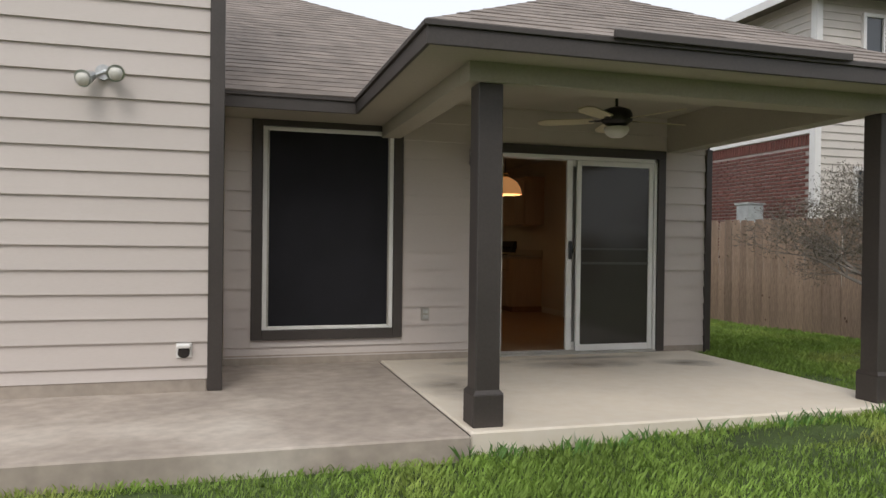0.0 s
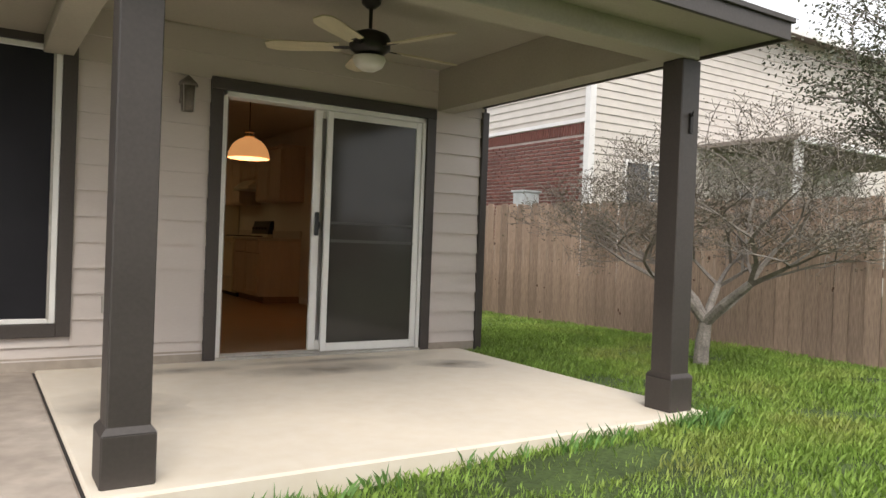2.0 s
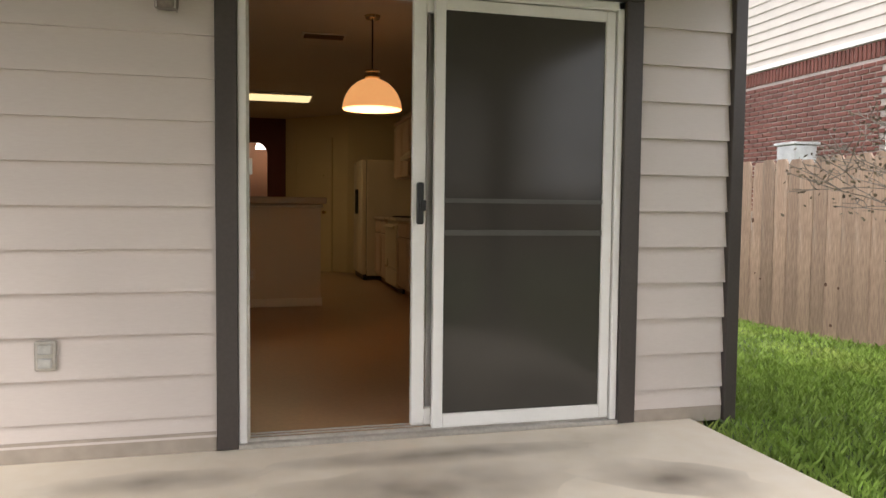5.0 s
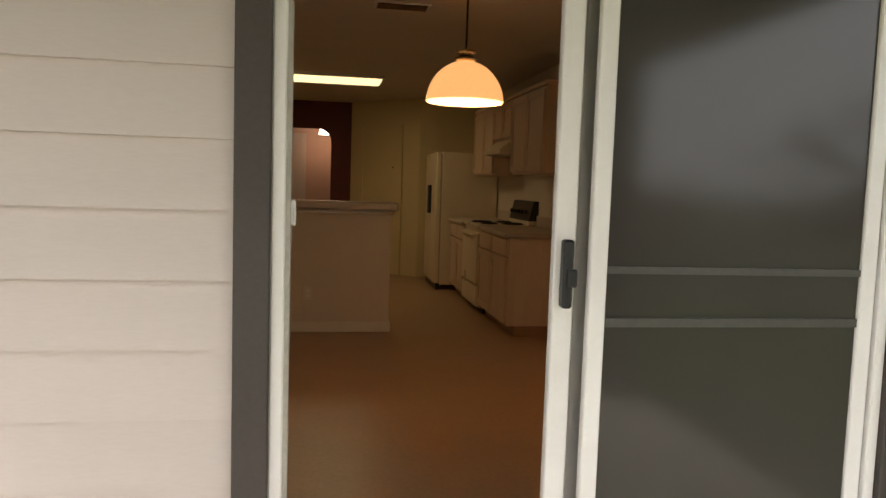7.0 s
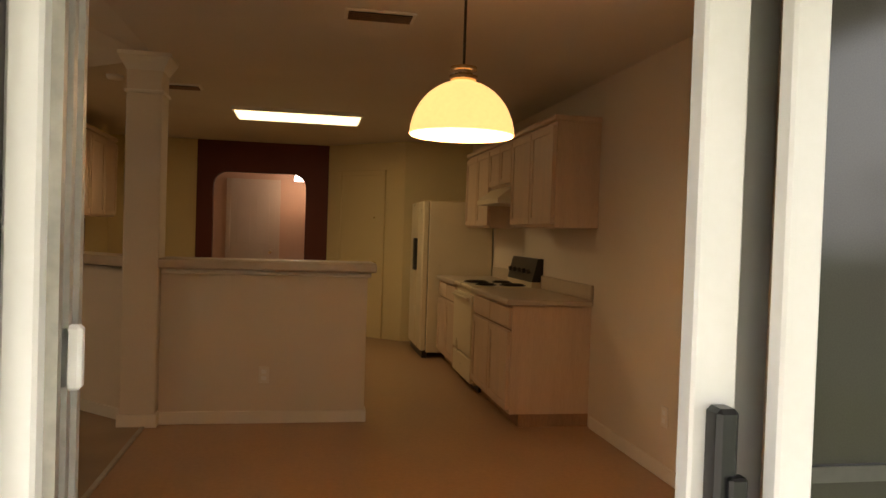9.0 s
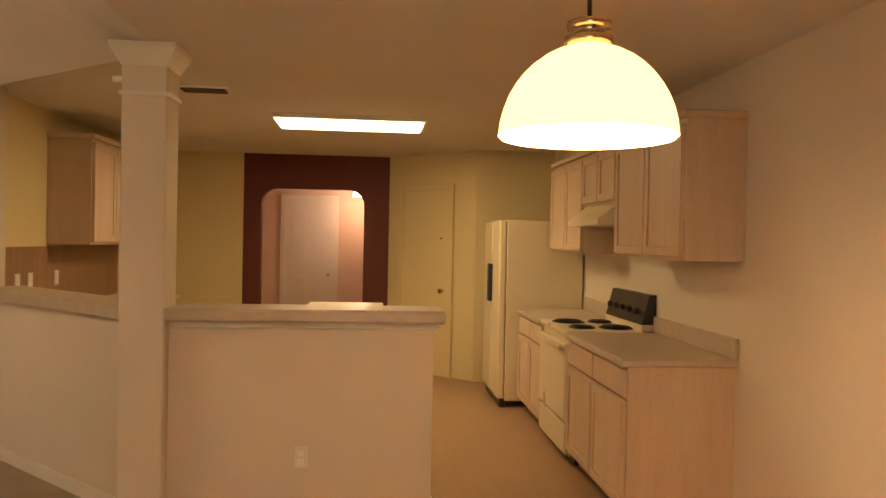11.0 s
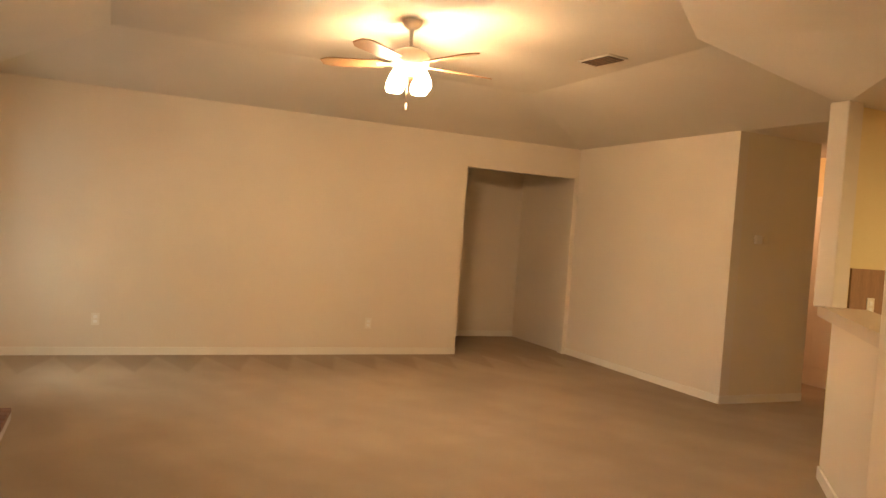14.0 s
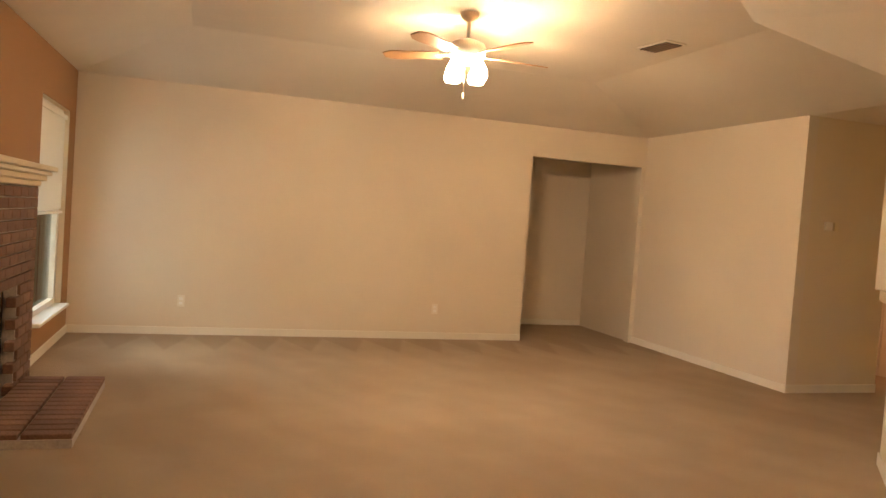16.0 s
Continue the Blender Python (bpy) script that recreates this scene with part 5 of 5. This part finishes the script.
def outlet(x, y, z, axis, label="cream plastic wall outlet"):
    o_ = thing("wall_outlet", label, "outlet", (x, y, z), group="wall outlets")
    if axis == "y":
        part("plate", box(-0.036, -0.008, -0.058, 0.036, 0.0, 0.058, 0.003), M_BASE, o_)
        for z_ in (-0.022, 0.022):
            part("socket", box(-0.017, -0.011, z_ - 0.014, 0.017, -0.007, z_ + 0.014, 0.003), M_WHITE, o_)
    else:
        part("plate", box(0.0, -0.036, -0.058, 0.008 * axis, 0.036, 0.058, 0.003) if axis > 0 else box(-0.008, -0.036, -0.058, 0, 0.036, 0.058, 0.003), M_BASE, o_)
        for z_ in (-0.022, 0.022):
            part("socket", box(0.006, -0.017, z_ - 0.014, 0.011, 0.017, z_ + 0.014, 0.003) if axis > 0 else box(-0.011, -0.017, z_ - 0.014, -0.006, 0.017, z_ + 0.014, 0.003), M_WHITE, o_)


outlet(0.13, 4.34, 0.36, "y")
outlet(XR, 3.0, 0.38, -1)
outlet(XF, 1.2, 0.38, 1)
outlet(XF, 3.9, 0.38, 1)
for y in (5.95, 6.15, 6.6):
    outlet(-2.035, y, 1.15, 1)
th = thing("thermostat", "small beige wall thermostat", "thermostat", (-3.815, 6.82, 1.58))
part("thermostat_body", box(0, -0.06, -0.04, 0.03, 0.02, 0.04, 0.006), M_BASE, th)
part("switch", box(0, 0.05, -0.04, 0.015, 0.10, 0.04, 0.004), M_ALMOND, th)

# passage door, hall door and hall lamp
for nm, x0, x1, y in (("door_passage", -4.55, -3.78, 8.45), ("door_hall", -0.80, -0.10, 11.4)):
    dd_ = thing(nm, "closed cream panelled interior door", "door", ((x0 + x1) / 2, y, FL), kind="structure")
    sub("door_leaf", box(x0, y - 0.02, FL, x1, y - 0.003, 2.06, 0.003), M_BASE, dd_)
    for a in ((x0 - 0.07, FL, x0, 2.13), (x1, FL, x1 + 0.07, 2.13), (x0, 2.06, x1, 2.13)):
        sub("casing", box(a[0], y - 0.03, a[1], a[2], y - 0.002, a[3], 0.003), M_BASE, dd_)
    w = (x1 - x0)
    for u in (0.14, 0.56):
        for z0, z1 in ((0.25, 0.95), (1.1, 1.9)):
            sub("door_panel", box(x0 + w * u, y - 0.026, z0, x0 + w * (u + 0.3), y - 0.02, z1, 0.004), M_BASE, dd_)
    sub("knob", cyl(bmesh.new(), (x1 - 0.07, y - 0.02, 0.97), (x1 - 0.07, y - 0.07, 0.97), 0.016, 0.026), M_CHROME, dd_)
hl = thing("hall_light", "lit white glass hall light", "lamp", (0.28, 10.9, CE))
part("stem", cyl(bmesh.new(), (0, 0, 0), (0, 0, -0.22), 0.01), M_CHROME, hl)
part("globe", lathe(bmesh.new(), (0, 0, -0.32), [(0, 0.11), (0.05, 0.095), (0.08, 0.04), (0.10, -0.04), (0.09, -0.045), (0.0, 0.03)], 18), M_HALLGLOW, hl, "glowing white glass")

# ---- living room things ----
w2 = thing("window_2", "white framed window with lowered white blinds", "window", (-5.43, 0.1, 0.36), kind="structure")
for a in ((-6.05, 0.02, 0.36, -6.0, 0.10, 2.14), (-4.87, 0.02, 0.36, -4.82, 0.10, 2.14), (-6.0, 0.02, 2.09, -4.87, 0.10, 2.14), (-6.0, 0.02, 0.36, -4.87, 0.10, 0.41), (-6.0, 0.03, 1.22, -4.87, 0.09, 1.27)):
    sub("window_frame", box(*a, 0.004), M_WHITE, w2)
sub("window_sill", box(-6.08, 0.06, 0.33, -4.79, 0.22, 0.362, 0.006), M_WHITE, w2, "white sill")
# added tint dims the view and the light; no screen is modelled outside
sub("pane", box(-6.0, 0.045, 0.41, -4.87, 0.05, 2.09), M_SUNGLASS, w2, "pane tinted to dim the daylight")
bd = thing("window_blind", "white slatted blind half lowered in the window", "blind", (-5.43, 0.125, 2.09))
sub("head_rail", box(-5.99, 0.105, 2.05, -4.88, 0.145, 2.09, 0.004), M_BLIND, bd)
slm = mesh_of("slat", box(-0.55, -0.0125, -0.0008, 0.55, 0.0125, 0.0008), M_BLIND)
for k in range(34):
    o = new("slat", slm)
    o.parent = bd
    o.matrix_local = pose(0, 0, -0.05 - 0.024 * k, 72, 0, 0)
sub("bottom_rail", box(-5.98, 0.11, 1.20, -4.88, 0.14, 1.222, 0.004), M_BLIND, bd)
sub("sash_lock", box(-5.9, 0.09, 1.27, -5.86, 0.12, 1.36, 0.004), M_BLACK, w2)

fp = thing("fireplace", "brown brick fireplace surround with a dark firebox", "fireplace", (-3.4, 0.2, FL))
BX0, BX1 = -4.32, -2.48
sub("surround_core", box(BX0 + 0.01, 0.158, FL, -3.90, 0.235, 1.42), M_MORTAR, fp)
sub("surround_core", box(-2.90, 0.158, FL, BX1 - 0.01, 0.235, 1.42), M_MORTAR, fp)
sub("surround_core", box(-3.90, 0.158, 0.78, -2.90, 0.235, 1.42), M_MORTAR, fp)
b1 = mesh_of("brick", box(0, 0, 0, 0.197, 0.06, 0.062, 0.003), M_HBRICK)
for r_ in range(19):
    z = FL + 0.02 + 0.072 * r_
    if z > 1.36:
        break
    x = BX0 + (0.0 if r_ % 2 else -0.10)
    while x < BX1:
        a, b = max(x, BX0), min(x + 0.197, BX1)
        inside = z < 0.77 and a > -3.91 - 0.05 and b < -2.89 + 0.05
        if b - a > 0.05 and not inside:
            o = new("brick", b1)
            o.parent = fp
            o.matrix_local = Matrix.Translation((a + 3.4, 0.195 - 0.2, z - FL)) @ Matrix.Diagonal(((b - a) / 0.197, 1, 1, 1))
        x += 0.207
bm = bmesh.new()
for a in ((-3.92, -0.45, FL, -3.88, 0.16, 0.82), (-2.92, -0.45, FL, -2.88, 0.16, 0.82), (-3.92, -0.49, FL, -2.88, -0.45, 0.82), (-3.92, -0.45, 0.78, -2.88, 0.16, 0.82)):
    bx(bm, *a)
sub("firebox", bm, M_FBOX, fp, "sooty black firebox")
mt = thing("mantel_shelf", "cream painted mantel shelf with stepped moulding", "mantel", (-3.4, 0.2, 1.42))
for z0, z1, yy, e_ in ((1.42, 1.46, 0.27, 0.0), (1.46, 1.50, 0.30, 0.03), (1.50, 1.53, 0.33, 0.05), (1.53, 1.565, 0.36, 0.08)):
    sub("moulding", box(BX0 - e_, 0.158, z0, BX1 + e_, yy, z1, 0.006), M_MANTEL, mt)
he = thing("hearth", "low raised hearth of brown bricks", "hearth", (-3.4, 0.5, FL))
sub("bed", box(-4.10, 0.262, FL, -2.73, 0.775, FL + 0.055), M_MORTAR, he)
b2 = mesh_of("brick", box(0, 0, 0, 0.085, 0.245, 0.07, 0.004), M_HBRICK)
for i in range(14):
    for j in range(2):
        o = new("brick", b2)
        o.parent = he
        o.matrix_local = Matrix.Translation((-4.115 + 0.099 * i + 3.4, 0.265 + 0.262 * j - 0.5, 0.012))
